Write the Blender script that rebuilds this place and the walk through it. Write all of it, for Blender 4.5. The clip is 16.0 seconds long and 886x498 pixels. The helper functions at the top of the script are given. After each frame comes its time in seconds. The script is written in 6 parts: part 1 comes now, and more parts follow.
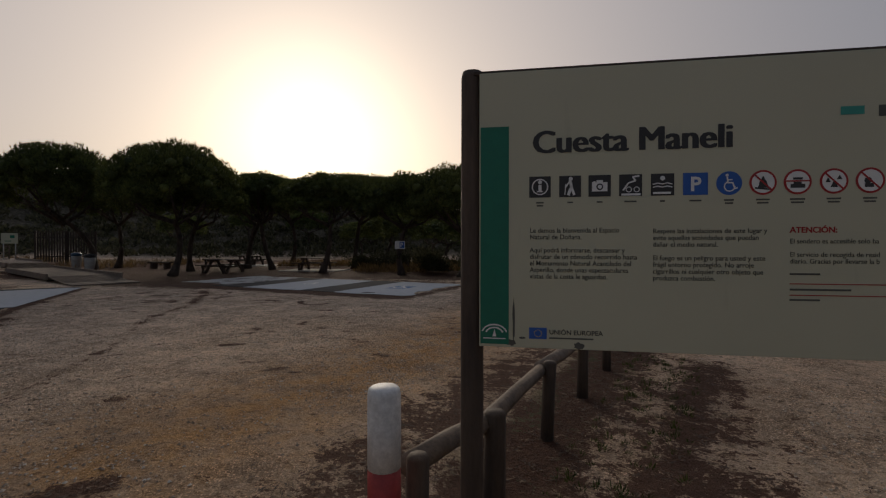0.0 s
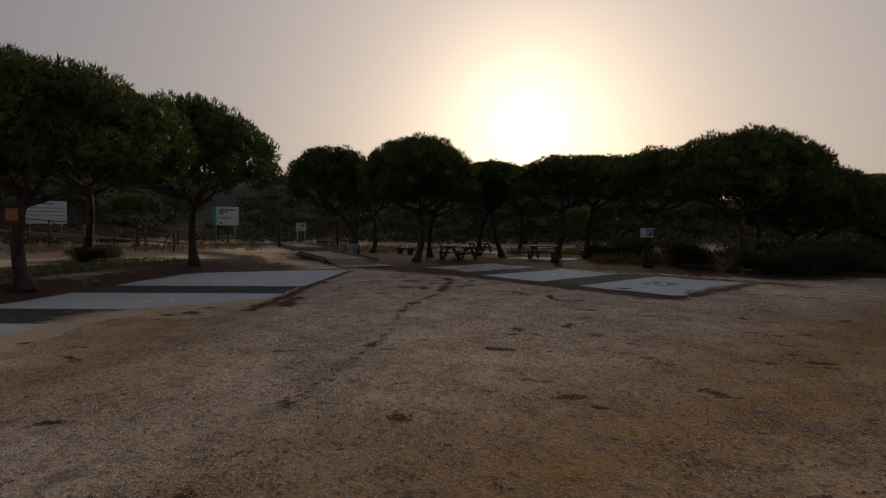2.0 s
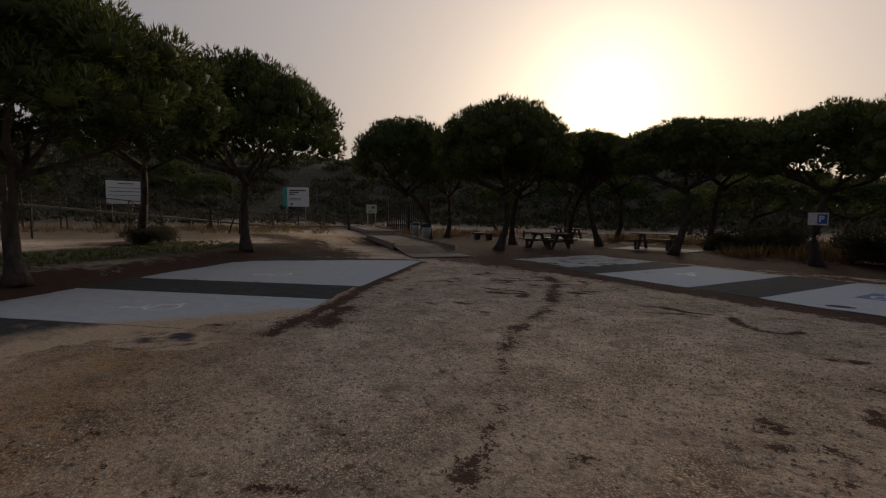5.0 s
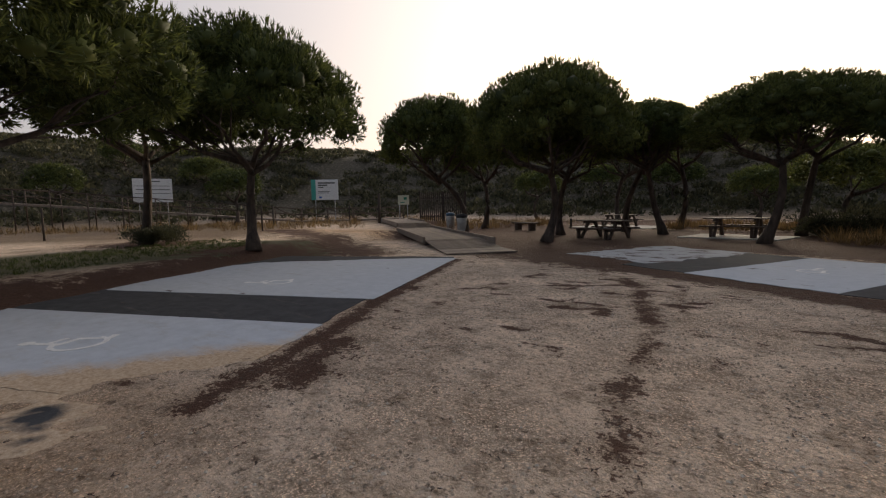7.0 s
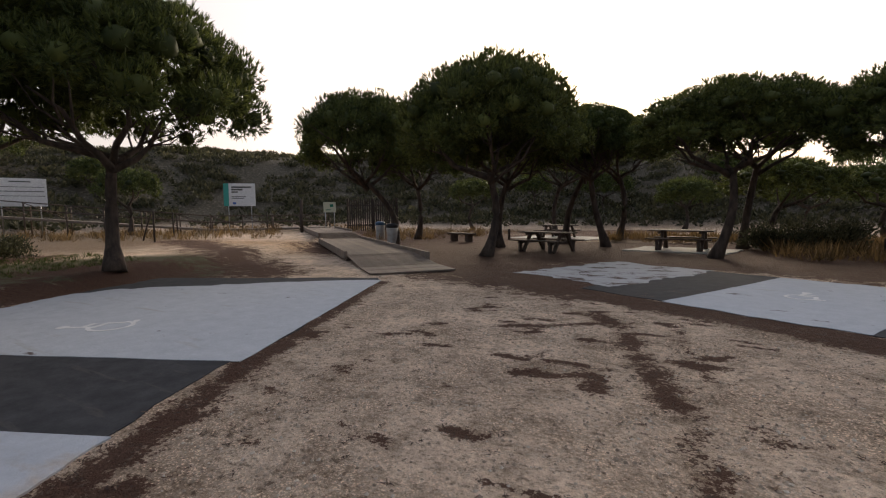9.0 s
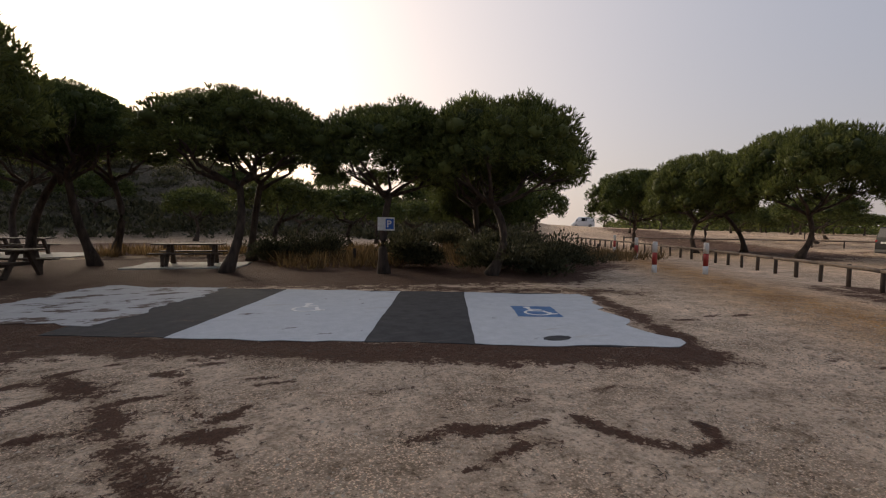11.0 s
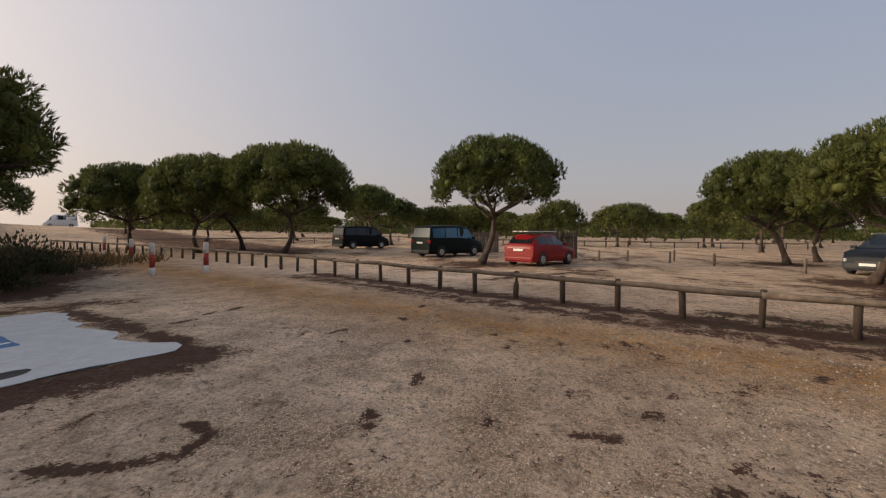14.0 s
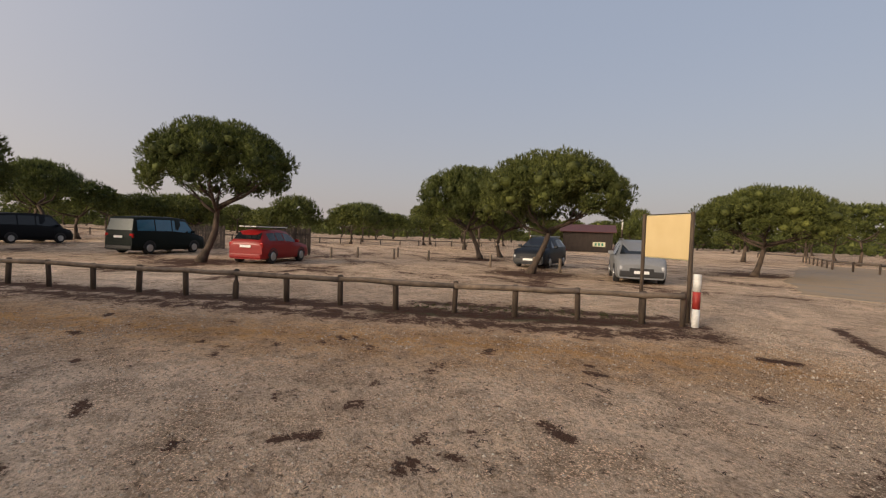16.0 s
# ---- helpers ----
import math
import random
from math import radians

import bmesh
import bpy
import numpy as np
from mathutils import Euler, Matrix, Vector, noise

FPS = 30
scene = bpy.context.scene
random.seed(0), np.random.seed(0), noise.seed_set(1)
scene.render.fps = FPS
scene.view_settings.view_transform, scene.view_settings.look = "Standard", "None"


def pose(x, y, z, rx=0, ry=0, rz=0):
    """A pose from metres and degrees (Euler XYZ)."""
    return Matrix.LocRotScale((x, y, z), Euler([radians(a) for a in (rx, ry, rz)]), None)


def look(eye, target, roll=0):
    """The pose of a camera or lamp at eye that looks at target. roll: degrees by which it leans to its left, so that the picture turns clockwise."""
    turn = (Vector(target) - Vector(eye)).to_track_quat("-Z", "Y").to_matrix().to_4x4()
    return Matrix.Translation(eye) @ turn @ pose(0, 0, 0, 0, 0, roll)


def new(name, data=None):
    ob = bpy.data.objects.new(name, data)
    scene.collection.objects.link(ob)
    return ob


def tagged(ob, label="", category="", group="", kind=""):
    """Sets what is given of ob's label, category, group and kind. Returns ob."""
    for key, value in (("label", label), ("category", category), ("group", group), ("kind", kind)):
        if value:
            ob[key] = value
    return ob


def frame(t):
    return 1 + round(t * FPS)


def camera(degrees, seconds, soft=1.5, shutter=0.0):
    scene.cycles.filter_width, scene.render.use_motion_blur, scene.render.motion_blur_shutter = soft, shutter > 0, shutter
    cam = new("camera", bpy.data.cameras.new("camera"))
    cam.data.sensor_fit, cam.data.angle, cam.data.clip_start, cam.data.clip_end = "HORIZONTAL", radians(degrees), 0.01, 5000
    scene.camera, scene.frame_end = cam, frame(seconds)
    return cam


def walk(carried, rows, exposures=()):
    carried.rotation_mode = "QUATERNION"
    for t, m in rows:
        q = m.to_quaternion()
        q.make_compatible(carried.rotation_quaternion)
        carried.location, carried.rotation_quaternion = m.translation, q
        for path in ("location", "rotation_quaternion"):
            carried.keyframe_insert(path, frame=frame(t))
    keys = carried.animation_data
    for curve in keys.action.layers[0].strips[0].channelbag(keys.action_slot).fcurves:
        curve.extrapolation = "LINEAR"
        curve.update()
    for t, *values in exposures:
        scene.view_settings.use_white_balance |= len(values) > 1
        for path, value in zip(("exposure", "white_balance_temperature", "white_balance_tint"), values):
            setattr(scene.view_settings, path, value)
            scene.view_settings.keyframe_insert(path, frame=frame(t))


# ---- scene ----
cam = camera(87.6, 16.0, soft=1.2)
METRES, EYE, TILT, LEAN, TURN = 13.33, 1.6, 1.55, 0.0, 0.0
ROWS = [
    (0.0, 0.0, 0.0, 0.0, 0.0, -2.05, -0.02),
    (0.5, -0.0264, 0.0189, -0.0032, 9.12, -2.6, 0.12),
    (1.0, -0.0526, 0.0439, -0.004, 17.38, -3.1, 0.71),
    (1.5, -0.0751, 0.0697, -0.0032, 23.26, -3.32, 0.79),
    (2.0, -0.0998, 0.1068, -0.0032, 26.12, -3.44, 0.59),
    (2.5, -0.129, 0.1374, -0.0044, 27.7, -3.86, 0.41),
    (3.0, -0.1585, 0.1758, -0.006, 29.25, -4.34, 0.23),
    (3.5, -0.19, 0.2112, -0.0081, 31.08, -4.45, 0.07),
    (4.0, -0.2203, 0.252, -0.0068, 32.59, -4.83, -0.1),
    (6.5, -0.3675, 0.465, -0.0176, 38.28, -6.09, 1.8),
    (7.0, -0.4, 0.5062, -0.0208, 39.33, -6.5, 2.07),
    (7.5, -0.4269, 0.5466, -0.0199, 39.6, -6.93, 1.95),
    (8.0, -0.4597, 0.5849, -0.0213, 40.64, -6.29, 1.99),
    (10.5, -0.5155, 0.7549, -0.0223, -7.96, -5.31, -0.66),
    (11.0, -0.5011, 0.7694, -0.0222, -24.36, -4.35, -1.46),
    (11.5, -0.4967, 0.7748, -0.0216, -38.87, -3.93, -2.43),
    (12.0, -0.4977, 0.7742, -0.0215, -50.0, -3.65, -3.07),
    (12.5, -0.4962, 0.7678, -0.021, -59.92, -3.43, -3.52),
    (13.0, -0.4954, 0.7638, -0.021, -68.81, -3.25, -3.46),
    (13.5, -0.4945, 0.76, -0.0211, -75.19, -2.94, -2.74),
    (14.0, -0.4936, 0.7585, -0.021, -80.75, -2.46, -2.11),
    (14.5, -0.4933, 0.7599, -0.0201, -86.94, -2.31, -2.22),
    (15.0, -0.4948, 0.7562, -0.0204, -94.67, -1.92, -2.76),
    (15.5, -0.4931, 0.7462, -0.0193, -102.64, -1.71, -3.3),
    (16.0, -0.491, 0.737, -0.0195, -112.42, -1.29, -3.55),
]
walk(cam, [(t, pose(0, 0, EYE, TILT, LEAN, TURN) @ pose(METRES * x, METRES * y, METRES * z, 90 + pitch, roll, yaw)) for t, x, y, z, yaw, pitch, roll in ROWS],
     [(0.0, -1.28, 6250, 10), (1.5, -1.46, 6450, 11), (4.2, -1.47, 6450, 11), (6.5, -0.62, 6450, 10), (8.0, 0.16, 6450, 10), (10.5, -0.08, 6500, 11), (12.0, -0.2, 6550, 11), (14.0, -0.06, 6700, 11), (16.0, 0.04, 6780, 11)])

# ---------------------------------------------------------------- light
SUN_AZ, SUN_EL = 105.7, 13.0          # degrees: compass turn from +x, height
world = bpy.data.worlds.new("hazy_evening_sky")
scene.world = world
world.use_nodes = True
wt = world.node_tree
wt.nodes.clear()
w_out = wt.nodes.new("ShaderNodeOutputWorld")
w_bg = wt.nodes.new("ShaderNodeBackground")
w_sky = wt.nodes.new("ShaderNodeTexSky")
w_sky.sky_type = "NISHITA"
w_sky.sun_disc = False
w_sky.sun_elevation = radians(SUN_EL)
w_sky.sun_rotation = radians(90.0 - SUN_AZ)
w_sky.air_density, w_sky.dust_density, w_sky.ozone_density = 1.0, 4.0, 1.0
w_bg.inputs["Strength"].default_value = 1.0


def w_math(op, a, b=0.0):
    n = wt.nodes.new("ShaderNodeMath")
    n.operation = op
    for socket, v in ((n.inputs[0], a), (n.inputs[1], b)):
        if hasattr(v, "links"):
            wt.links.new(v, socket)
        else:
            socket.default_value = v
    return n.outputs[0]


def w_scaled(colour, amount):
    n = wt.nodes.new("ShaderNodeVectorMath")
    n.operation = "SCALE"
    if hasattr(colour, "links"):
        wt.links.new(colour, n.inputs[0])
    else:
        n.inputs[0].default_value = colour
    if hasattr(amount, "links"):
        wt.links.new(amount, n.inputs["Scale"])
    else:
        n.inputs["Scale"].default_value = amount
    return n.outputs[0]


def w_sum(a, b):
    n = wt.nodes.new("ShaderNodeVectorMath")
    wt.links.new(a, n.inputs[0])
    wt.links.new(b, n.inputs[1])
    return n.outputs[0]


# a hazy evening: the clear sky, a veil of haze over it, and the wide glow of the veiled sun
w_co = wt.nodes.new("ShaderNodeTexCoord")
w_sep = wt.nodes.new("ShaderNodeSeparateXYZ")
wt.links.new(w_co.outputs["Generated"], w_sep.inputs[0])
w_dot = wt.nodes.new("ShaderNodeVectorMath")
w_dot.operation = "DOT_PRODUCT"
wt.links.new(w_co.outputs["Generated"], w_dot.inputs[0])
w_dot.inputs[1].default_value = (math.cos(radians(SUN_AZ)) * math.cos(radians(SUN_EL)), math.sin(radians(SUN_AZ)) * math.cos(radians(SUN_EL)), math.sin(radians(SUN_EL)))
w_angle = w_math("MULTIPLY", w_math("ARCCOSINE", w_math("MINIMUM", w_dot.outputs["Value"], 0.99999)), 57.2958)


def w_bell(width, power=2.0):
    return w_math("EXPONENT", w_math("MULTIPLY", w_math("POWER", w_math("DIVIDE", w_angle, width), power), -1.0))


w_low = w_math("EXPONENT", w_math("MULTIPLY", w_math("MAXIMUM", w_sep.outputs["Z"], 0.0), -4.5))
w_total = w_scaled(w_sky.outputs[0], 0.03)
for w_colour, w_amount in (((0.255, 0.312, 0.425), w_math("SUBTRACT", 1.0, w_low)), ((0.40, 0.36, 0.35), w_low), ((0.73, 0.56, 0.405), w_bell(60.0)), ((0.62, 0.46, 0.32), w_bell(32.0)), ((1.6, 1.35, 1.02), w_bell(4.6, 1.0))):
    w_total = w_sum(w_total, w_scaled(w_colour, w_amount))
wt.links.new(w_total, w_bg.inputs["Color"])
wt.links.new(w_bg.outputs[0], w_out.inputs["Surface"])

sun_way = Vector((math.cos(radians(SUN_AZ)) * math.cos(radians(SUN_EL)), math.sin(radians(SUN_AZ)) * math.cos(radians(SUN_EL)), math.sin(radians(SUN_EL))))
sun_data = bpy.data.lights.new("sun", "SUN")
sun_data.energy, sun_data.angle, sun_data.color = 4.3, radians(20), (1.0, 0.84, 0.64)
sun = new("sun", sun_data)
sun.matrix_world = look(sun_way * 200, (0, 0, 0))


# ---------------------------------------------------------------- materials
def material(name, rough=0.8, metal=0.0):
    m = bpy.data.materials.new(name)
    m.use_nodes = True
    b = m.node_tree.nodes["Principled BSDF"]
    b.inputs["Roughness"].default_value = rough
    b.inputs["Metallic"].default_value = metal
    return m, m.node_tree, b


def add(nt, kind, **values):
    n = nt.nodes.new(kind)
    for k, v in values.items():
        n.inputs[k].default_value = v
    return n


def ramp(nt, source, stops):
    r = nt.nodes.new("ShaderNodeValToRGB")
    while len(r.color_ramp.elements) < len(stops):
        r.color_ramp.elements.new(0.5)
    for e, (p, c) in zip(r.color_ramp.elements, stops):
        e.position, e.color = p, (*c, 1) if len(c) == 3 else c
    nt.links.new(source, r.inputs[0])
    return r.outputs[0]


def mix(nt, a, b, fac, blend="MIX"):
    n = nt.nodes.new("ShaderNodeMix")
    n.data_type, n.blend_type = "RGBA", blend
    for socket, v in ((n.inputs[0], fac), (n.inputs[6], a), (n.inputs[7], b)):
        if hasattr(v, "links"):
            nt.links.new(v, socket)
        elif isinstance(v, (int, float)):
            socket.default_value = v
        else:
            socket.default_value = (*v, 1)
    return n.outputs[2]


def noise_tex(nt, scale, detail=6.0, rough=0.6, space="Object", stretch=None):
    tc = nt.nodes.new("ShaderNodeTexCoord")
    n = add(nt, "ShaderNodeTexNoise", Scale=scale, Detail=detail, Roughness=rough)
    if stretch:
        mp = nt.nodes.new("ShaderNodeMapping")
        mp.inputs["Scale"].default_value = stretch
        nt.links.new(tc.outputs[space], mp.inputs[0])
        nt.links.new(mp.outputs[0], n.inputs["Vector"])
    else:
        nt.links.new(tc.outputs[space], n.inputs["Vector"])
    return n.outputs[0]


def bump(nt, b, height, strength=0.4, distance=0.02):
    n = add(nt, "ShaderNodeBump", Strength=strength, Distance=distance)
    nt.links.new(height, n.inputs["Height"])
    nt.links.new(n.outputs[0], b.inputs["Normal"])


def mottled(name, dark, light, scale=8.0, rough=0.8, metal=0.0, bump_strength=0.3, stretch=None, fine=60.0, random_tint=0.0):
    """A surface with variation at two scales, fine relief, and a slight change from piece to piece."""
    m, nt, b = material(name, rough, metal)
    coarse = noise_tex(nt, scale, 5, 0.6, stretch=stretch)
    grain = noise_tex(nt, fine, 4, 0.7, stretch=stretch)
    c = ramp(nt, coarse, [(0.3, dark), (0.72, light)])
    g = ramp(nt, grain, [(0.25, (0.72, 0.72, 0.72)), (0.75, (1.15, 1.15, 1.15))])
    col = mix(nt, c, g, 1.0, "MULTIPLY")
    if random_tint:
        info = nt.nodes.new("ShaderNodeObjectInfo")
        t = ramp(nt, info.outputs["Random"], [(0, (1 - random_tint,) * 3), (1, (1 + random_tint,) * 3)])
        col = mix(nt, col, t, 1.0, "MULTIPLY")
    nt.links.new(col, b.inputs["Base Color"])
    bump(nt, b, grain, bump_strength, 0.01)
    return m


def plain(name, colour, rough=0.5, metal=0.0, coat=0.0, gloss=0.5):
    m, nt, b = material(name, rough, metal)
    b.inputs["Specular IOR Level"].default_value = gloss
    n = noise_tex(nt, 14.0, 5, 0.6)
    c = ramp(nt, n, [(0.25, tuple(v * 0.86 for v in colour)), (0.75, tuple(min(1, v * 1.08) for v in colour))])
    nt.links.new(c, b.inputs["Base Color"])
    b.inputs["Coat Weight"].default_value = coat
    b.inputs["Coat Roughness"].default_value = 0.15
    return m


def foliage(name, dark, light):
    m, nt, b = material(name, 0.6)
    geo = nt.nodes.new("ShaderNodeNewGeometry")
    c = ramp(nt, geo.outputs["Random Per Island"], [(0.0, dark), (0.8, light), (1.0, tuple(v * 1.35 for v in light))])
    n = noise_tex(nt, 0.9, 3, 0.5)
    t = ramp(nt, n, [(0.3, (0.75, 0.78, 0.75)), (0.7, (1.25, 1.2, 1.05))])
    info = nt.nodes.new("ShaderNodeObjectInfo")
    o = ramp(nt, info.outputs["Random"], [(0, (0.85, 0.9, 0.85)), (1, (1.15, 1.1, 1.0))])
    col = mix(nt, mix(nt, c, t, 1.0, "MULTIPLY"), o, 1.0, "MULTIPLY")
    nt.links.new(col, b.inputs["Base Color"])
    b.inputs["Specular IOR Level"].default_value = 0.25
    tr = nt.nodes.new("ShaderNodeBsdfTranslucent")
    nt.links.new(col, tr.inputs["Color"])
    ms = nt.nodes.new("ShaderNodeMixShader")
    ms.inputs[0].default_value = 0.38
    out = nt.nodes["Material Output"]
    nt.links.new(b.outputs[0], ms.inputs[1])
    nt.links.new(tr.outputs[0], ms.inputs[2])
    nt.links.new(ms.outputs[0], out.inputs["Surface"])
    return m


M_PINE = foliage("pine_needles", (0.036, 0.050, 0.020), (0.118, 0.136, 0.042))
M_SHRUB = foliage("dune_scrub", (0.030, 0.033, 0.020), (0.092, 0.088, 0.056))
M_DRYGRASS = foliage("dry_grass", (0.10, 0.065, 0.032), (0.24, 0.155, 0.08))
M_GRASS = foliage("short_grass", (0.025, 0.04, 0.010), (0.07, 0.085, 0.025))
M_BARK = mottled("pine_bark", (0.025, 0.018, 0.014), (0.12, 0.085, 0.062), 6.0, 0.95, 0, 0.9, (1, 1, 0.35), 22.0)
M_WOOD = mottled("weathered_round_timber", (0.10, 0.075, 0.055), (0.25, 0.19, 0.14), 5.0, 0.85, 0, 0.5, (1, 1, 1), 40.0, 0.15)
M_DARKWOOD = mottled("dark_stained_timber", (0.025, 0.018, 0.014), (0.075, 0.05, 0.035), 6.0, 0.8, 0, 0.4, (1, 1, 0.2), 50.0, 0.15)
M_POSTWOOD = mottled("brown_sign_post_timber", (0.038, 0.027, 0.02), (0.11, 0.075, 0.05), 6.0, 0.8, 0, 0.4, (1, 1, 0.2), 50.0)
M_TABLEWOOD = mottled("brown_picnic_timber", (0.045, 0.03, 0.022), (0.12, 0.08, 0.055), 5.0, 0.8, 0, 0.4, (0.3, 3, 3), 40.0, 0.2)
M_BOARD = mottled("boardwalk_plank", (0.14, 0.105, 0.08), (0.26, 0.20, 0.15), 3.0, 0.85, 0, 0.4, (1, 1, 1), 45.0, 0.15)
M_CREAM, cream_nt, cream_b = material("cream_sign_sheet", 0.5)
cream_c = ramp(cream_nt, noise_tex(cream_nt, 1.4, 4, 0.5), [(0.3, (0.465, 0.455, 0.325)), (0.7, (0.505, 0.495, 0.355))])
cream_c = mix(cream_nt, cream_c, (0.30, 0.29, 0.22), ramp(cream_nt, noise_tex(cream_nt, 5.0, 5, 0.6, stretch=(3.0, 1.0, 0.35)), [(0.66, (0,) * 3), (0.82, (0.35,) * 3)]))
cream_nt.links.new(cream_c, cream_b.inputs["Base Color"])
M_TANBACK, tan_nt, tan_b = material("tan_sign_back", 0.55)
tan_c = ramp(tan_nt, noise_tex(tan_nt, 1.6, 4, 0.5), [(0.3, (0.55, 0.42, 0.215)), (0.7, (0.60, 0.47, 0.25))])
tan_nt.links.new(tan_c, tan_b.inputs["Base Color"])
M_GREEN = plain("green_print", (0.004, 0.15, 0.09), 0.5)
M_TEAL = plain("teal_print", (0.04, 0.30, 0.24), 0.5)
M_INK = plain("dark_print", (0.03, 0.03, 0.03), 0.6)
M_GREYINK = plain("grey_print", (0.085, 0.085, 0.07), 0.6)
M_REDINK = plain("red_print", (0.35, 0.02, 0.02), 0.6)
M_BLUEINK = plain("blue_print", (0.02, 0.10, 0.38), 0.5)
M_WHITEINK = plain("white_print", (0.75, 0.75, 0.72), 0.5)
M_YELLOWINK = plain("yellow_print", (0.6, 0.45, 0.03), 0.5)
M_ORANGEINK = plain("orange_print", (0.55, 0.16, 0.03), 0.5)
M_WHITEPAINT = mottled("worn_white_paint", (0.60, 0.59, 0.56), (0.80, 0.79, 0.76), 9.0, 0.6, 0, 0.2, None, 50.0)
M_REDPAINT = mottled("worn_red_paint", (0.26, 0.025, 0.02), (0.42, 0.04, 0.03), 9.0, 0.55, 0, 0.2, None, 50.0)
M_GALV = mottled("galvanised_steel", (0.34, 0.35, 0.36), (0.5, 0.51, 0.52), 12.0, 0.45, 0.8, 0.1, None, 60.0)
M_CONCRETE = mottled("pale_concrete", (0.34, 0.32, 0.29), (0.50, 0.48, 0.44), 5.0, 0.9, 0, 0.4, None, 60.0)
M_RUBBER = plain("tyre_rubber", (0.02, 0.02, 0.02), 0.85)
M_BLACKPLASTIC = plain("black_plastic", (0.02, 0.02, 0.022), 0.6)
M_RIM = plain("alloy_rim", (0.45, 0.46, 0.48), 0.35, 0.9)
M_PLATE = plain("number_plate_white", (0.75, 0.75, 0.75), 0.4)
M_REDLIGHT = plain("red_lamp_glass", (0.35, 0.01, 0.01), 0.15, 0, 0.5)
M_CLEARLIGHT = plain("clear_lamp_glass", (0.6, 0.62, 0.65), 0.12, 0.3, 0.5)
M_CARGLASS = plain("tinted_car_glass", (0.012, 0.015, 0.018), 0.06, 0, 0.0, 0.4)
M_BLUEGLASS = plain("blue_tinted_curtained_glass", (0.03, 0.13, 0.22), 0.12, 0, 0.3)


# ---------------------------------------------------------------- mesh helpers
def mesh_from(name, verts, faces, mat, smooth=False):
    me = bpy.data.meshes.new(name)
    me.from_pydata([tuple(v) for v in verts], [], [tuple(f) for f in faces])
    if mat:
        me.materials.append(mat)
    if smooth:
        me.polygons.foreach_set("use_smooth", [True] * len(me.polygons))
    me.update()
    return me


def child(name, me, parent, label="", m=None):
    ob = new(name, me)
    ob.parent = parent
    if m is not None:
        ob.matrix_basis = m
    if label:
        ob["label"] = label
    return ob


def part(name, bm, mat, parent, label="", smooth=False, m=None):
    """One bmesh as one mesh object under a thing or a part."""
    me = bpy.data.meshes.new(name)
    bm.to_mesh(me)
    bm.free()
    me.materials.append(mat)
    if smooth:
        me.polygons.foreach_set("use_smooth", [True] * len(me.polygons))
    return child(name, me, parent, label, m)


def thing(name, m, label, category, group="", kind=""):
    ob = new(name)
    ob.empty_display_size = 0.2
    ob.matrix_basis = m
    return tagged(ob, label, category, group, kind)


def box_bm(sx, sy, sz, at=(0, 0, 0), bevel=0.0, turn=None, bm=None):
    """A box, centred on at, with rounded edges."""
    own = bmesh.new()
    bmesh.ops.create_cube(own, size=1.0, matrix=Matrix.Diagonal((sx, sy, sz, 1)))
    if bevel:
        bmesh.ops.bevel(own, geom=own.edges[:], offset=bevel, segments=2, affect="EDGES", profile=0.6)
    m = Matrix.Translation(at)
    if turn is not None:
        m = m @ Euler([radians(a) for a in turn]).to_matrix().to_4x4()
    bmesh.ops.transform(own, matrix=m, verts=own.verts[:])
    if bm is None:
        return own
    tmp = bpy.data.meshes.new("tmp")
    own.to_mesh(tmp)
    own.free()
    bm.from_mesh(tmp)
    bpy.data.meshes.remove(tmp)
    return bm


def tube(points, radii, sides=8, jitter=0.0, rng=None, cap=True):
    """A round bar swept along points: vertices and faces."""
    verts, faces = [], []
    pts = [Vector(p) for p in points]
    for i, p in enumerate(pts):
        d = (pts[min(i + 1, len(pts) - 1)] - pts[max(i - 1, 0)]).normalized()
        u = d.cross(Vector((0, 0, 1)))
        u = u.normalized() if u.length > 0.05 else Vector((1, 0, 0))
        u = (u - d * u.dot(d)).normalized()
        v = d.cross(u)
        for k in range(sides):
            a = 2 * math.pi * k / sides
            r = radii[i] * (1 + (rng.uniform(-jitter, jitter) if rng else 0))
            verts.append(p + (u * math.cos(a) + v * math.sin(a)) * r)
    for i in range(len(pts) - 1):
        for k in range(sides):
            k2 = (k + 1) % sides
            faces.append((i * sides + k, i * sides + k2, (i + 1) * sides + k2, (i + 1) * sides + k))
    if cap:
        faces.append(tuple(range(sides))[::-1])
        faces.append(tuple((len(pts) - 1) * sides + k for k in range(sides)))
    return verts, faces


def join_parts(pieces):
    verts, faces = [], []
    for v, f in pieces:
        o = len(verts)
        verts += list(v)
        faces += [tuple(i + o for i in q) for q in f]
    return verts, faces


def turned(profile, sides=20):
    """A turned solid from (radius, height) pairs."""
    verts, faces = [], []
    for r, z in profile:
        for k in range(sides):
            a = 2 * math.pi * k / sides
            verts.append((r * math.cos(a), r * math.sin(a), z))
    n = len(profile)
    for i in range(n - 1):
        for k in range(sides):
            k2 = (k + 1) % sides
            faces.append((i * sides + k, i * sides + k2, (i + 1) * sides + k2, (i + 1) * sides + k))
    faces.append(tuple(range(sides))[::-1])
    faces.append(tuple((n - 1) * sides + k for k in range(sides)))
    return verts, faces


def smooth01(a, b, v):
    t = np.clip((v - a) / (b - a), 0, 1)
    return t * t * (3 - 2 * t)


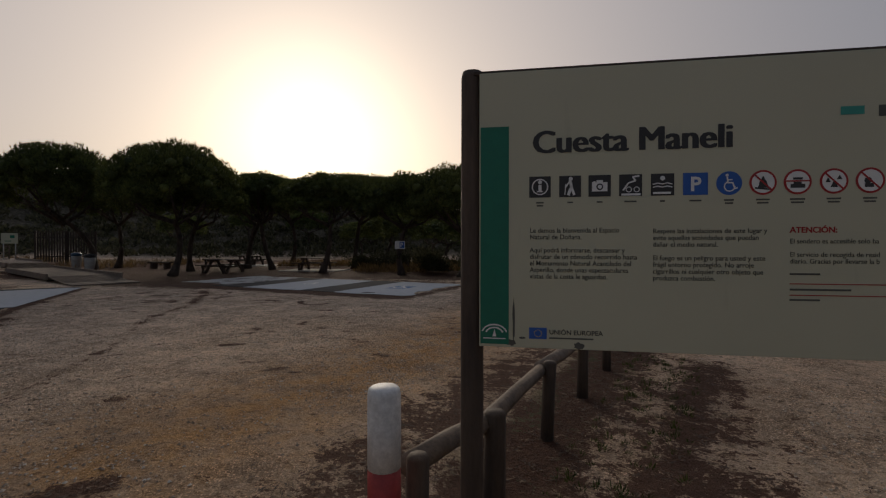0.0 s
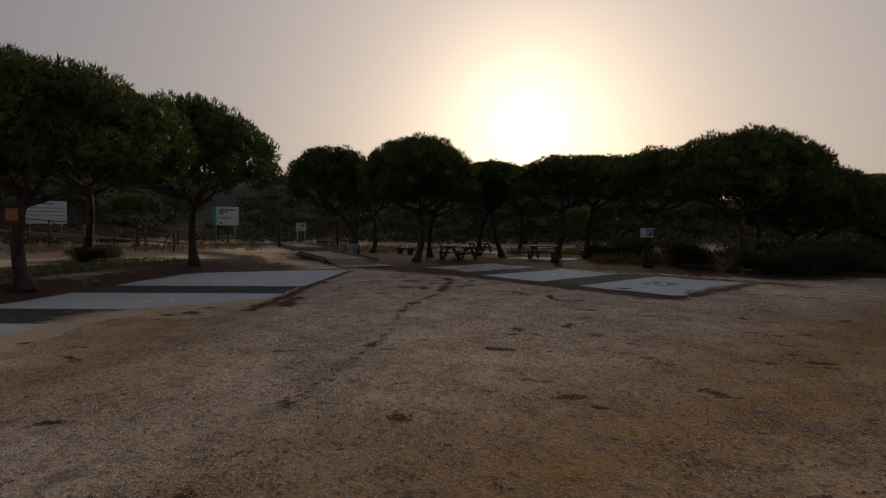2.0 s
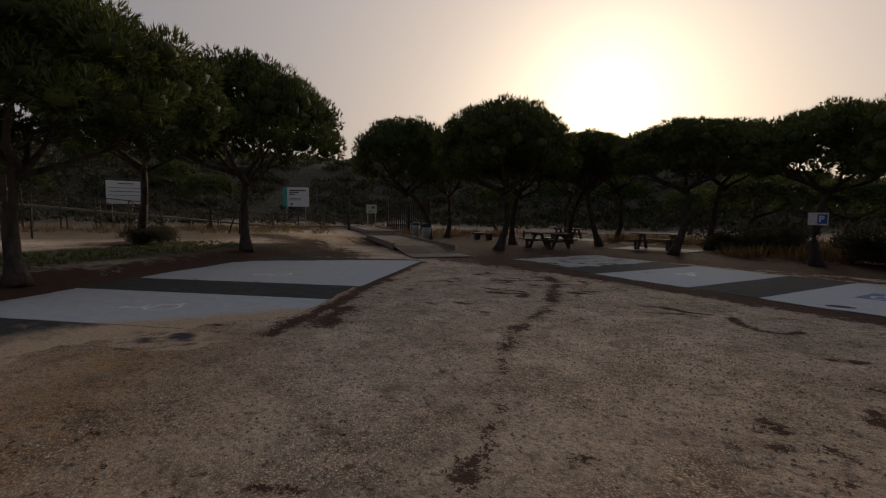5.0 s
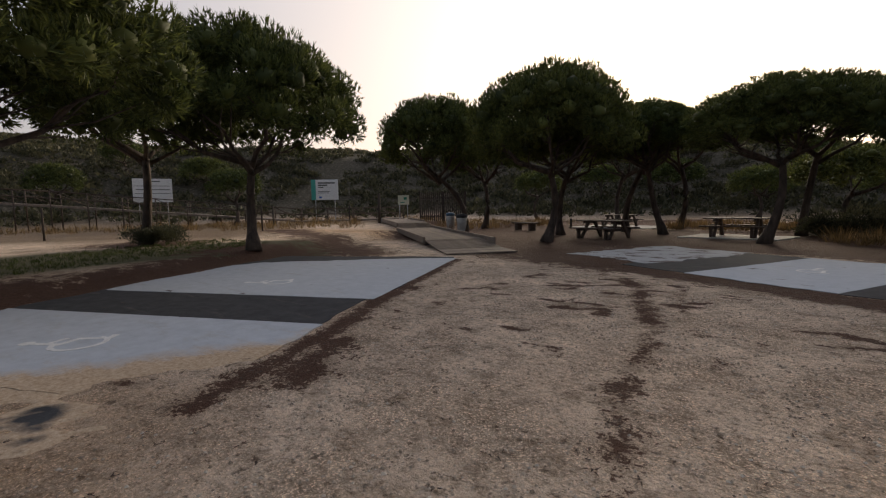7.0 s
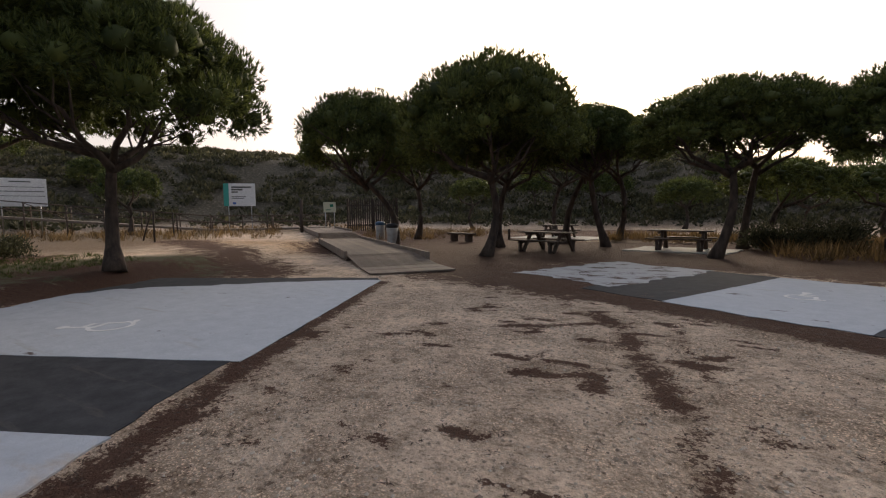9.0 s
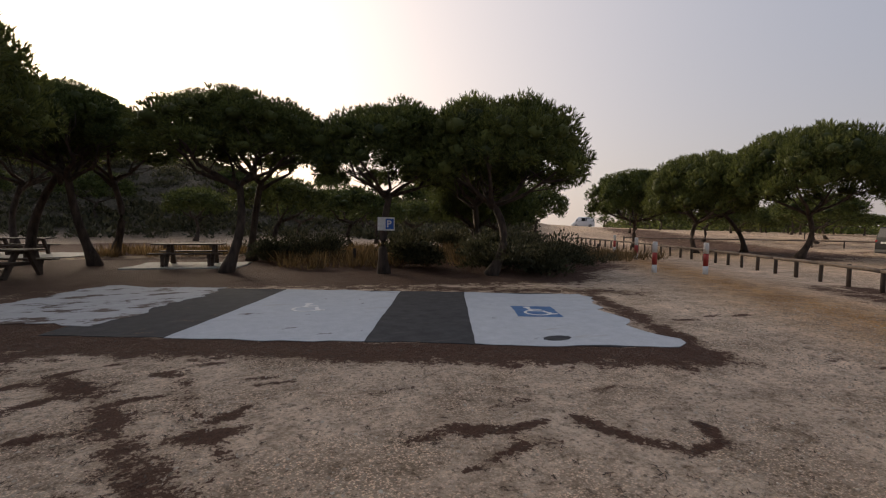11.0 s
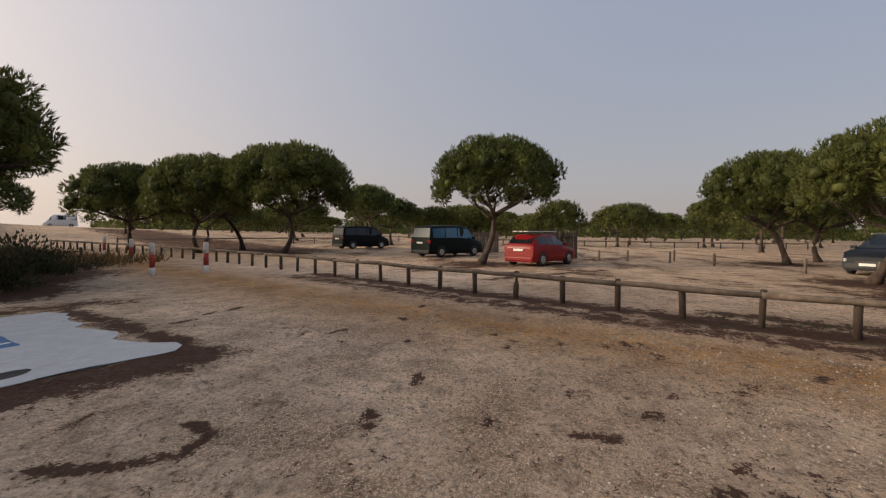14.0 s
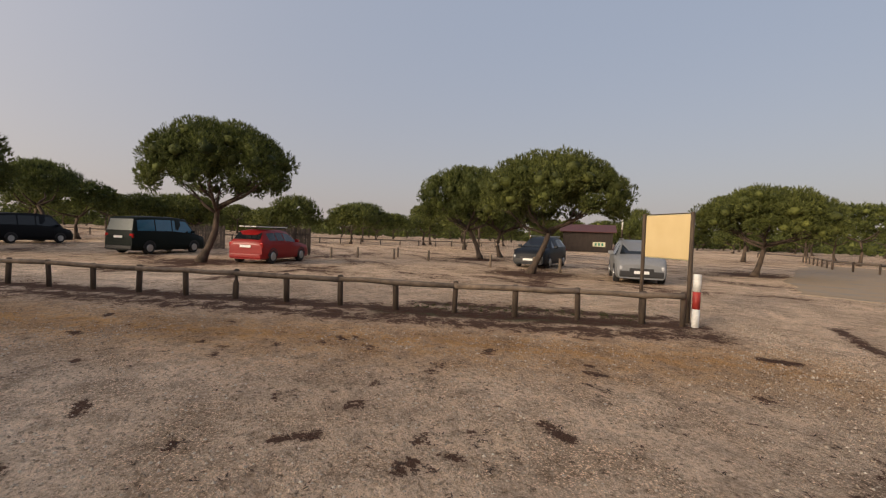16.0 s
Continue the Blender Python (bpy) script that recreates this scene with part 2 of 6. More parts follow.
# ---------------------------------------------------------------- the ground
def lump(x, y, s):
    """Soft rolling noise from a few sines, about -1 to 1."""
    return (np.sin(x * s + 1.3) * np.cos(y * s * 1.13 + 0.4) + 0.6 * np.sin(x * s * 2.1 + y * s * 1.7 + 2.0) + 0.35 * np.cos(x * s * 4.3 - y * s * 3.9)) / 1.95


def height(x, y):
    """The lie of the land: a level clearing, a scrub-covered dune beyond it, a gentle rise along the track."""
    x, y = np.asarray(x, float), np.asarray(y, float)
    d = np.hypot(x + 8, y - 10)
    az = np.degrees(np.arctan2(y - 10, x + 8)) % 360
    slope = np.interp(az, [0, 40, 52, 66, 80, 92, 175, 215, 260, 360], [0.0, 0.012, 0.02, 0.058, 0.075, 0.125, 0.135, 0.10, 0.0, 0.0])
    crest = np.minimum(d, 100.0)
    rise = slope * crest * smooth01(44, 82, d) * (1 + 0.10 * lump(x, y, 0.075)) + smooth01(46, 62, d) * np.minimum(1, slope * 12) * 0.55 * lump(x, y, 0.23)
    bank = 0.27 * smooth01(5.5, 6.7, (x + 10.3) * -0.907 + (y - 10.3) * -0.42)
    return rise + bank * (1 - smooth01(60, 90, d))


def lines(*spans):
    out = []
    for a, b, step in spans:
        out.append(np.arange(a, b, step))
    return np.concatenate(out)


gx = lines((-700, -160, 45), (-160, -60, 4), (-60, -24, 1.2), (-24, 14, 0.105), (14, 60, 1.5), (60, 160, 5), (160, 701, 45))
gy = lines((-700, -120, 45), (-120, -30, 5), (-30, -1, 1.0), (-1, 24, 0.105), (24, 46, 0.7), (46, 130, 3), (130, 180, 6), (180, 721, 45))
GX, GY = np.meshgrid(gx, gy)
GZ = height(GX, GY)


def near_line(X, Y, points, width):
    """1 on the polyline, falling to 0 at that width from it."""
    best = np.full(X.shape, 1e9)
    for (x0, y0), (x1, y1) in zip(points, points[1:]):
        dx, dy = x1 - x0, y1 - y0
        t = np.clip(((X - x0) * dx + (Y - y0) * dy) / (dx * dx + dy * dy), 0, 1)
        best = np.minimum(best, np.hypot(X - x0 - t * dx, Y - y0 - t * dy))
    return np.clip(1 - best / width, 0, 1)

# frames of the two rows of painted bays: front corner, way along the row, way into the bay
NORTH_O, NORTH_A, NORTH_B = Vector((-7.55, 17.45)), Vector((0.905, -0.425)).normalized(), Vector((0.425, 0.905)).normalized()
WEST_O, WEST_A, WEST_B = Vector((-10.3, 10.3)), Vector((0.42, -0.907)).normalized(), Vector((-0.907, -0.42)).normalized()


def bay_xy(row, a, b):
    o, e, f = (NORTH_O, NORTH_A, NORTH_B) if row == "north" else (WEST_O, WEST_A, WEST_B)
    return o + e * a + f * b


FENCE = [(-0.13, 2.12), (0.3, 2.72), (0.95, 4.0), (2.2, 6.1), (4.7, 10.15), (7.7, 14.9), (9.2, 17.2), (11.0, 20.0), (14.5, 25.5), (19.0, 34.5), (24.0, 46.0)]
TREES_FEET = [(-15.5, 7.1), (-19.4, 14.4), (-25.6, 13.25), (-20.8, 27.6), (-24.0, 34.5), (-14.4, 24.6), (-16.0, 29.4), (-12.0, 28.2), (-11.3, 31.0), (-12.3, 37.5), (-6.9, 26.9), (-7.2, 32.0), (-5.9, 32.3), (-2.1, 24.8), (1.0, 23.4), (2.4, 27.3), (16.4, 12.0), (22.4, 25.7), (26.0, 31.2), (10.65, -1.5), (20.9, -4.0), (10.1, -15.2)]


def litter_shade_mask():
    """Where fallen pine needles lie: along the bays, the wheel ruts and under the trees. One far stroke also paints
    tree shade.
    """
    m = np.zeros(GX.shape)

    def lay(points, width, strength=1.0, core=1.0):
        np.maximum(m, np.minimum(1, near_line(GX, GY, points, width) * core) * strength, out=m)

    n = [tuple(bay_xy("north", a, -0.35)) for a in (-7.5, -4, 0, 4, 7.0)]
    lay(n, 0.95, 1.25)
    lay([tuple(bay_xy("north", 7.2, b)) for b in (-0.3, 2, 4.5)], 0.55, 0.95)
    lay([tuple(bay_xy("north", a, 5.4)) for a in (-6, 0, 8)], 1.6, 0.75)
    lay([tuple(bay_xy("north", a, 2.4)) for a in (-6.4, -2.0)], 3.2, 0.85, 1.6)
    # far pines: needles, with the trees' shade painted in as more litter colour
    lay([(27, 29), (40, 48), (60, 75)], 8.0, 0.8, 1.6)
    lay([(-13.3, 17.0), (-11.0, 12.05), (-10.0, 10.25), (-9.1, 8.2)], 0.42, 0.9)
    lay([(-9.5, 9.9), (-9.0, 9.2)], 0.65, 0.8)
    lay([(-13.0, 18.6), (-11.0, 18.2), (-9.0, 17.4)], 1.5, 0.9)
    lay([(-8.3, 15.9), (-7.8, 15.2), (-7.55, 14.4), (-7.25, 13.6), (-7.0, 12.9)], 0.34, 0.85)
    lay([(-6.9, 12.9), (-6.7, 11.9), (-6.6, 10.6), (-6.2, 9.4)], 0.30, 0.70)
    lay([(-7.75, 13.3), (-7.6, 12.9)], 0.28, 1.0)
    lay([(-9.3, 14.6), (-8.7, 14.9), (-8.2, 15.4)], 0.22, 0.8)
    lay([(-6.2, 9.4), (-5.3, 7.6), (-4.9, 6.0), (-4.5, 4.6)], 0.25, 0.55)
    lay([(-7.3, 16.6), (-7.0, 14.5), (-6.0, 11.5)], 0.2, 0.5)
    lay([(-5.5, 13.4), (-5.05, 13.45), (-4.75, 13.25), (-4.4, 13.3)], 0.14, 1.0)
    lay([(-5.3, 12.85), (-4.8, 13.0), (-4.5, 13.02)], 0.12, 1.0)
    lay([(-4.1, 13.25), (-3.95, 12.8), (-3.7, 12.45), (-3.35, 12.45), (-3.2, 12.75)], 0.15, 1.05)
    lay([(-4.6, 13.7), (-4.2, 13.75)], 0.12, 0.9)
    lay([(-3.6, 15.0), (-2.6, 14.4), (-1.2, 13.8)], 0.35, 0.85)
    lay([(-2.86, 9.62), (-2.86, 9.35)], 0.22, 0.85)
    for p in ((-3.2, 8.61), (-3.35, 8.22), (0.11, 8.95), (-1.8, 8.59), (-1.95, 9.64), (-3.63, 8.87), (-2.5, 2.9), (-4.0, 3.2), (-1.6, 7.9), (-2.4, 9.0), (-0.9, 6.8), (-3.5, 4.9), (-0.6, 4.3), (-7.5, 11.1), (-9.97, 12.23)):
        lay([p, (p[0] + 0.12, p[1] - 0.1)], 0.2, 0.8)
    lay([(-2.55, 2.9), (-2.3, 3.05)], 0.28, 1.25)
    lay(FENCE[:7], 1.15, 0.95)
    lay([(x - 0.8, y + 0.5) for x, y in FENCE[:7]], 1.3, 0.75)
    lay([(0.6, 1.9), (1.8, 3.4), (3.4, 6.0)], 1.1, 0.8)
    rng = random.Random(33)
    for k in range(150):
        x, y = (rng.uniform(-11, 3), rng.uniform(1.5, 17)) if k < 55 else (rng.gauss(-8.6, 1.6), rng.gauss(14.2, 1.3)) if k < 125 else (rng.uniform(2.0, 9.0) * 0.62 - 2.2 + rng.uniform(-1.4, 1.2), rng.uniform(4.0, 14.0))
        turn = rng.gauss(0.2, 0.5)
        long = rng.uniform(0.08, 0.5)
        lay([(x, y), (x + long * math.cos(turn), y + long * math.sin(turn) * 0.6)], rng.uniform(0.09, 0.16), rng.uniform(0.65, 1.05))
    lay([(-21, 33), (-12, 40), (4, 38)], 6.0, 1.0, 2.0)
    lay([(-28, 36), (-22, 42), (-12, 47)], 5.0, 0.95, 2.0)
    for x, y in TREES_FEET:
        lay([(x, y), (x + 0.01, y)], 3.4 if x < 5 else 3.2, 1.35)
    lay([(-18.6, 14.8), (-17.6, 11.6), (-15.8, 8.2), (-13.2, 3)], 1.6, 1.05)
    lay([(-30, 22), (-22, 19.0), (-17.2, 16.9)], 2.6, 0.95)
    lay([(-12, 25.5), (-6, 25), (2, 23.4)], 3.6, 1.0, 2.2)
    lay([(-19, 27), (-13, 28), (-6, 28), (3, 28)], 7.0, 1.1, 2.4)
    lay([(-14.5, 23.5), (-25, 33)], 3.8, 1.1, 2.0)
    lay([(-0.5, -1.7), (-1.6, -0.4), (-2.75, 1.0)], 0.3, 0.9)
    lay([(-12.5, 20.5), (-8.8, 19.0)], 2.4, 0.95, 2.0)
    lay([(5.5, 27), (11, 39), (18, 54)], 5.0, 0.95, 2.0)
    for a, b, c in (((12, 14), (26, 2), 2.0), ((9, 11), (18, 3), 0.8), ((5, 2), (16, -6), 1.4), ((4, -2), (14, -9), 1.0)):
        lay([a, b], c, 0.75)
    lot = 0.30 + 0.46 * lump(GX * 0.8 + GY * 0.5, (GY * 0.8 - GX * 0.5) * 2.5, 0.45)
    side = (GX - FENCE[0][0]) * 0.85 - (GY - FENCE[0][1]) * 0.53
    np.maximum(m, lot * smooth01(3.5, 7.0, side), out=m)
    return m


def sand_mask():
    """0 grey gravel, 1 ochre sand."""
    m = near_line(GX, GY, [(-2.5, 3.5), (-0.6, 6.5), (1.2, 10.0), (4.0, 15.0), (8.0, 21.5), (14, 31), (22, 46)], 2.6) * 1.1
    m = np.maximum(m, near_line(GX, GY, [(-9.5, 6.6), (-7.2, 4.4)], 2.2) * 0.8)
    m = np.maximum(m, near_line(GX, GY, [(-34, 20), (-28, 22), (-20, 24)], 3.5) * 0.7)
    m = np.maximum(m, 0.28 * smooth01(-6.5, -3.5, GX) * (1 - smooth01(9.0, 12.5, GY)))
    return np.maximum(m, 0.35 * smooth01(8, 20, GX))


def green_mask():
    m = near_line(GX, GY, [(-20.0, 3), (-21.2, 10.0), (-20.2, 15.0)], 4.4) * 1.15
    m = np.maximum(m, near_line(GX, GY, [(0.4, 3.2), (2.6, 7.2)], 0.8) * 0.75)
    return m


def dry_mask():
    u = (-(GX + 6) + (GY - 8)) * 0.7071
    v = ((GX + 6) + (GY - 8)) * 0.7071
    d = smooth01(30, 40, u) * (1 - smooth01(40, 52, u)) * 0.8
    d = np.maximum(d, smooth01(17, 22, u) * (1 - smooth01(40, 52, u)) * (1 - smooth01(-9, -5, v)) * 1.05)
    d = np.maximum(d, near_line(GX, GY, [(-10, 34), (-2, 29), (4, 27), (10, 32)], 5.0))
    r = np.hypot(GX + 8, GY - 10)
    az = np.degrees(np.arctan2(GY - 10, GX + 8)) % 360
    return d, smooth01(45, 54, r) * smooth01(51, 56, az) * (1 - smooth01(200, 225, az))


def on_bays(x, y):
    """Where the paved rows of bays lie."""
    an, bn = (x - NORTH_O.x) * NORTH_A.x + (y - NORTH_O.y) * NORTH_A.y, (x - NORTH_O.x) * NORTH_B.x + (y - NORTH_O.y) * NORTH_B.y
    aw, bw = (x - WEST_O.x) * WEST_A.x + (y - WEST_O.y) * WEST_A.y, (x - WEST_O.x) * WEST_B.x + (y - WEST_O.y) * WEST_B.y
    return ((an > -5.0) & (an < 7.2) & (bn > -0.12) & (bn < 5.2)) | ((aw > -7.6) & (aw < 7.2) & (bw > -0.12) & (bw < 5.5))


def make_ground():
    ny, nx = GX.shape
    rough = 0.012 * lump(GX, GY, 3.1) + 0.008 * lump(GX, GY, 9.7) - 0.012
    rough = np.where(on_bays(GX, GY), -0.006, rough)
    near = (GX > -24) & (GX < 14) & (GY > -1) & (GY < 24)
    z = GZ + np.where(near, rough, -0.012)
    verts = np.stack([GX.ravel(), GY.ravel(), z.ravel()], 1)
    idx = np.arange(nx * ny).reshape(ny, nx)
    faces = np.stack([idx[:-1, :-1].ravel(), idx[:-1, 1:].ravel(), idx[1:, 1:].ravel(), idx[1:, :-1].ravel()], 1)
    me = bpy.data.meshes.new("ground")
    me.from_pydata(verts.tolist(), [], faces.tolist())
    dry, scrub = dry_mask()
    global LITTER_SHADE
    LITTER_SHADE = litter_shade_mask()
    for name, field in (("litter", LITTER_SHADE), ("sand", sand_mask()), ("green", green_mask()), ("dry", dry), ("scrub", scrub)):
        at = me.attributes.new(name, "FLOAT", "POINT")
        at.data.foreach_set("value", field.ravel().astype(np.float32))
    me.polygons.foreach_set("use_smooth", [True] * len(me.polygons))
    m, nt, b = material("sandy_gravel_ground", 0.95)

    def attr(name):
        a = nt.nodes.new("ShaderNodeAttribute")
        a.attribute_name = name
        return a.outputs["Fac"]

    def math_node(op, a, c):
        n = nt.nodes.new("ShaderNodeMath")
        n.operation = op
        for s, v in ((n.inputs[0], a), (n.inputs[1], c)):
            if hasattr(v, "links"):
                nt.links.new(v, s)
            else:
                s.default_value = v
        return n.outputs[0]

    big, mid, fine, grit = noise_tex(nt, 0.35, 4, 0.55), noise_tex(nt, 3.2, 6, 0.65), noise_tex(nt, 24, 6, 0.75), noise_tex(nt, 95, 3, 0.7)
    gravel = ramp(nt, fine, [(0.30, (0.30, 0.228, 0.162)), (0.45, (0.77, 0.615, 0.465)), (0.62, (0.96, 0.82, 0.665))])
    sandy = ramp(nt, fine, [(0.25, (0.42, 0.235, 0.095)), (0.7, (0.72, 0.44, 0.20))])
    s_fac = math_node("MULTIPLY", attr("sand"), ramp(nt, mid, [(0.25, (0.35,) * 3), (0.6, (1,) * 3)]))
    col = mix(nt, gravel, sandy, s_fac)
    patches = ramp(nt, big, [(0.3, (0.80, 0.78, 0.76)), (0.7, (1.12, 1.1, 1.08))])
    col = mix(nt, col, patches, 1.0, "MULTIPLY")
    blot = ramp(nt, mid, [(0.32, (0.60, 0.57, 0.54)), (0.48, (1.0, 1.0, 1.0)), (0.68, (1.14, 1.14, 1.14))])
    col = mix(nt, col, blot, 1.0, "MULTIPLY")
    stones = add(nt, "ShaderNodeTexVoronoi", Scale=47.0)
    tcs = nt.nodes.new("ShaderNodeTexCoord")
    warp = add(nt, "ShaderNodeTexNoise", Scale=21.0, Detail=4.0, Roughness=0.7)
    nt.links.new(tcs.outputs["Object"], warp.inputs["Vector"])
    bent = nt.nodes.new("ShaderNodeVectorMath")
    bent.operation = "MULTIPLY_ADD"
    nt.links.new(warp.outputs["Color"], bent.inputs[0])
    bent.inputs[1].default_value = (0.06, 0.06, 0.06)
    nt.links.new(tcs.outputs["Object"], bent.inputs[2])
    nt.links.new(bent.outputs[0], stones.inputs["Vector"])
    clumps = noise_tex(nt, 1.1, 5, 0.65)
    peb = ramp(nt, stones.outputs["Distance"], [(0.0, (1.6, 1.57, 1.54)), (0.26, (1.16, 1.14, 1.12)), (0.52, (0.54, 0.51, 0.48))])
    col = mix(nt, col, peb, ramp(nt, clumps, [(0.40, (0.08,) * 3), (0.62, (1.0,) * 3)]), "MULTIPLY")
    scuffs = noise_tex(nt, 11.0, 7, 0.72, stretch=(1.0, 1.5, 1.0))
    col = mix(nt, col, ramp(nt, scuffs, [(0.34, (0.40, 0.365, 0.33)), (0.45, (1.0, 0.98, 0.97)), (0.70, (1.10, 1.10, 1.11))]), 1.0, "MULTIPLY")
    green = ramp(nt, fine, [(0.3, (0.02, 0.03, 0.008)), (0.7, (0.075, 0.085, 0.03))])
    col = mix(nt, col, green, ramp(nt, math_node("MULTIPLY", attr("green"), math_node("ADD", mid, 0.62)), [(0.3, (0,) * 3), (0.6, (0.9,) * 3)]))
    straw = ramp(nt, fine, [(0.3, (0.10, 0.065, 0.035)), (0.7, (0.28, 0.20, 0.125))])
    col = mix(nt, col, straw, math_node("MULTIPLY", attr("dry"), 0.85))
    scrubc = ramp(nt, mid, [(0.3, (0.036, 0.032, 0.022)), (0.55, (0.09, 0.078, 0.054)), (0.72, (0.26, 0.215, 0.16))])
    col = mix(nt, col, scrubc, attr("scrub"))
    needles = ramp(nt, fine, [(0.3, (0.040, 0.017, 0.011)), (0.7, (0.125, 0.056, 0.034))])
    clot = noise_tex(nt, 1.5, 8, 0.72)
    edge = math_node("ADD", math_node("ADD", math_node("MULTIPLY", clot, 1.5), math_node("MULTIPLY", mid, 1.5)), math_node("MULTIPLY", fine, 1.5))
    # the litter attribute also carries the painted tree shade by the far pines
    l_fac = math_node("SUBTRACT", math_node("ADD", attr("litter"), edge), 2.60)
    col = mix(nt, col, needles, ramp(nt, l_fac, [(0.14, (0,) * 3), (0.26, (0.95,) * 3)]))
    specks = noise_tex(nt, 7.0, 5, 0.7)
    col = mix(nt, col, (0.10, 0.062, 0.04), ramp(nt, specks, [(0.615, (0,) * 3), (0.665, (0.75,) * 3)]))
    nt.links.new(col, b.inputs["Base Color"])
    b.inputs["Specular IOR Level"].default_value = 0.2
    h = math_node("ADD", math_node("MULTIPLY", fine, 0.6), math_node("SUBTRACT", math_node("MULTIPLY", grit, 0.3), math_node("MULTIPLY", stones.outputs["Distance"], 0.5)))
    h = math_node("ADD", h, math_node("MULTIPLY", scuffs, 1.1))
    bump(nt, b, h, 1.0, 0.05)
    me.materials.append(m)
    global M_GROUND
    M_GROUND = m
    tagged(new("ground", me), "pale sandy gravel ground with pine-needle litter and ruts", "ground", kind="structure")


make_ground()


# ---------------------------------------------------------------- painted bays
def paint_material(name, base_dark, base_light, litter_amount, sandy=0.0, streaks=0.55):
    m, nt, b = material(name, 0.92)
    b.inputs["Specular IOR Level"].default_value = 0.08
    big, mid, fine = noise_tex(nt, 0.8, 4, 0.6), noise_tex(nt, 4.0, 6, 0.7), noise_tex(nt, 45, 4, 0.7)
    c = ramp(nt, mid, [(0.25, base_dark), (0.7, base_light)])
    c = mix(nt, c, ramp(nt, fine, [(0.3, (0.9,) * 3), (0.7, (1.06,) * 3)]), 1.0, "MULTIPLY")
    streak = noise_tex(nt, 2.2, 5, 0.6, stretch=(0.35, 2.4, 1))
    c = mix(nt, c, (0.32, 0.27, 0.21), ramp(nt, streak, [(0.60, (0,) * 3), (0.78, (streaks,) * 3)]))
    needle = noise_tex(nt, 1.3, 8, 0.68, stretch=(1.0, 1.7, 1))
    c = mix(nt, c, (0.075, 0.045, 0.03), ramp(nt, needle, [(0.64 - litter_amount, (0,) * 3), (0.68 - litter_amount, (0.9,) * 3)]))
    if sandy:
        c = mix(nt, c, (0.34, 0.255, 0.17), ramp(nt, big, [(0.55 - sandy, (0,) * 3), (0.75 - sandy, (0.85,) * 3)]))
    nt.links.new(c, b.inputs["Base Color"])
    bump(nt, b, fine, 0.25, 0.006)
    return m


M_ASPHALT = paint_material("dark_asphalt", (0.036, 0.037, 0.039), (0.072, 0.072, 0.074), -0.03, 0.0, 0.22)
M_BAYWHITE = paint_material("worn_pale_bay_paint", (0.40, 0.42, 0.44), (0.50, 0.52, 0.54), 0.0)
M_BAYDIRTY = paint_material("litter_strewn_bay_paint", (0.36, 0.36, 0.36), (0.46, 0.46, 0.46), 0.10)


def ragged(corners, amount, step, seed):
    """An outline through the corners whose sides wander."""
    rng = random.Random(seed)
    out = []
    for i, p in enumerate(corners):
        q = corners[(i + 1) % len(corners)]
        p, q = Vector(p), Vector(q)
        n = max(2, int((q - p).length / step))
        side = Vector((-(q - p).y, (q - p).x)).normalized()
        drift = 0.0
        amp = amount[i] if isinstance(amount, (list, tuple)) else amount
        for k in range(n):
            drift = drift * 0.7 + rng.uniform(-amp, amp)
            out.append(p.lerp(q, k / n) + side * (drift if k else 0))
    return out


def slab(name, outline, z0, z1, mat, label, category, kind="structure"):
    n = len(outline)
    verts = [(p.x, p.y, z1) for p in outline] + [(p.x, p.y, z0) for p in outline]
    faces = [tuple(range(n))] + [(i, i + n, (i + 1) % n + n, (i + 1) % n) for i in range(n)]
    ob = new(name, mesh_from(name, verts, faces, mat))
    bm = bmesh.new()
    bm.from_mesh(ob.data)
    bmesh.ops.recalc_face_normals(bm, faces=bm.faces[:])
    bm.to_mesh(ob.data)
    bm.free()
    return tagged(ob, label, category, kind=kind)


def bay_outline(row, a0, a1, b0, b1, amount, seed, step=0.22):
    c = [bay_xy(row, a0, b0), bay_xy(row, a1, b0), bay_xy(row, a1, b1), bay_xy(row, a0, b1)]
    return ragged(c, amount, step, seed)


slab("asphalt_pad", bay_outline("north", -1.75, 6.6, 0.03, 4.8, 0.04, 1), -0.05, 0.003, M_ASPHALT, "dark worn asphalt strip edged with pine needles", "asphalt")
slab("asphalt_pad", ragged([Vector((-13.8, 17.5)), bay_xy("west", -7.0, 0.05), bay_xy("west", 0.06, 0.04), bay_xy("west", 0.06, 5.5), bay_xy("west", -1.5, 6.4), Vector((-18.6, 14.9))], 0.06, 0.3, 2), -0.05, 0.003, M_ASPHALT, "dark asphalt strip under pale painted bays", "asphalt")
slab("painted_bay", bay_outline("north", 0.0, 2.72, 0.0, 4.75, (0.05, 0.012, 0.10, 0.012), 3), 0.0, 0.008, M_BAYWHITE, "pale grey painted accessible parking bay, chipped edges", "parking bay")
slab("painted_bay", bay_outline("north", 4.22, 6.95, 0.0, 4.75, (0.05, 0.16, 0.10, 0.012), 4), 0.0, 0.008, M_BAYWHITE, "pale grey painted accessible parking bay with ragged edge", "parking bay")
slab("painted_bay", bay_outline("north", -4.4, -1.5, 0.6, 4.9, 0.12, 5), 0.0, 0.008, M_BAYDIRTY, "worn pale painted bay strewn with pine needles", "parking bay")
slab("painted_bay", ragged([Vector((-13.45, 17.2)), bay_xy("west", -1.65, 0.0), bay_xy("west", -1.65, 5.6), Vector((-17.9, 11.7)), Vector((-17.6, 13.6)), Vector((-15.6, 15.6))], (0.012, 0.012, 0.15, 0.12, 0.12, 0.06), 0.25, 6), 0.0, 0.008, M_BAYWHITE, "pale grey painted bay tapering to a point beside the walkway", "parking bay")


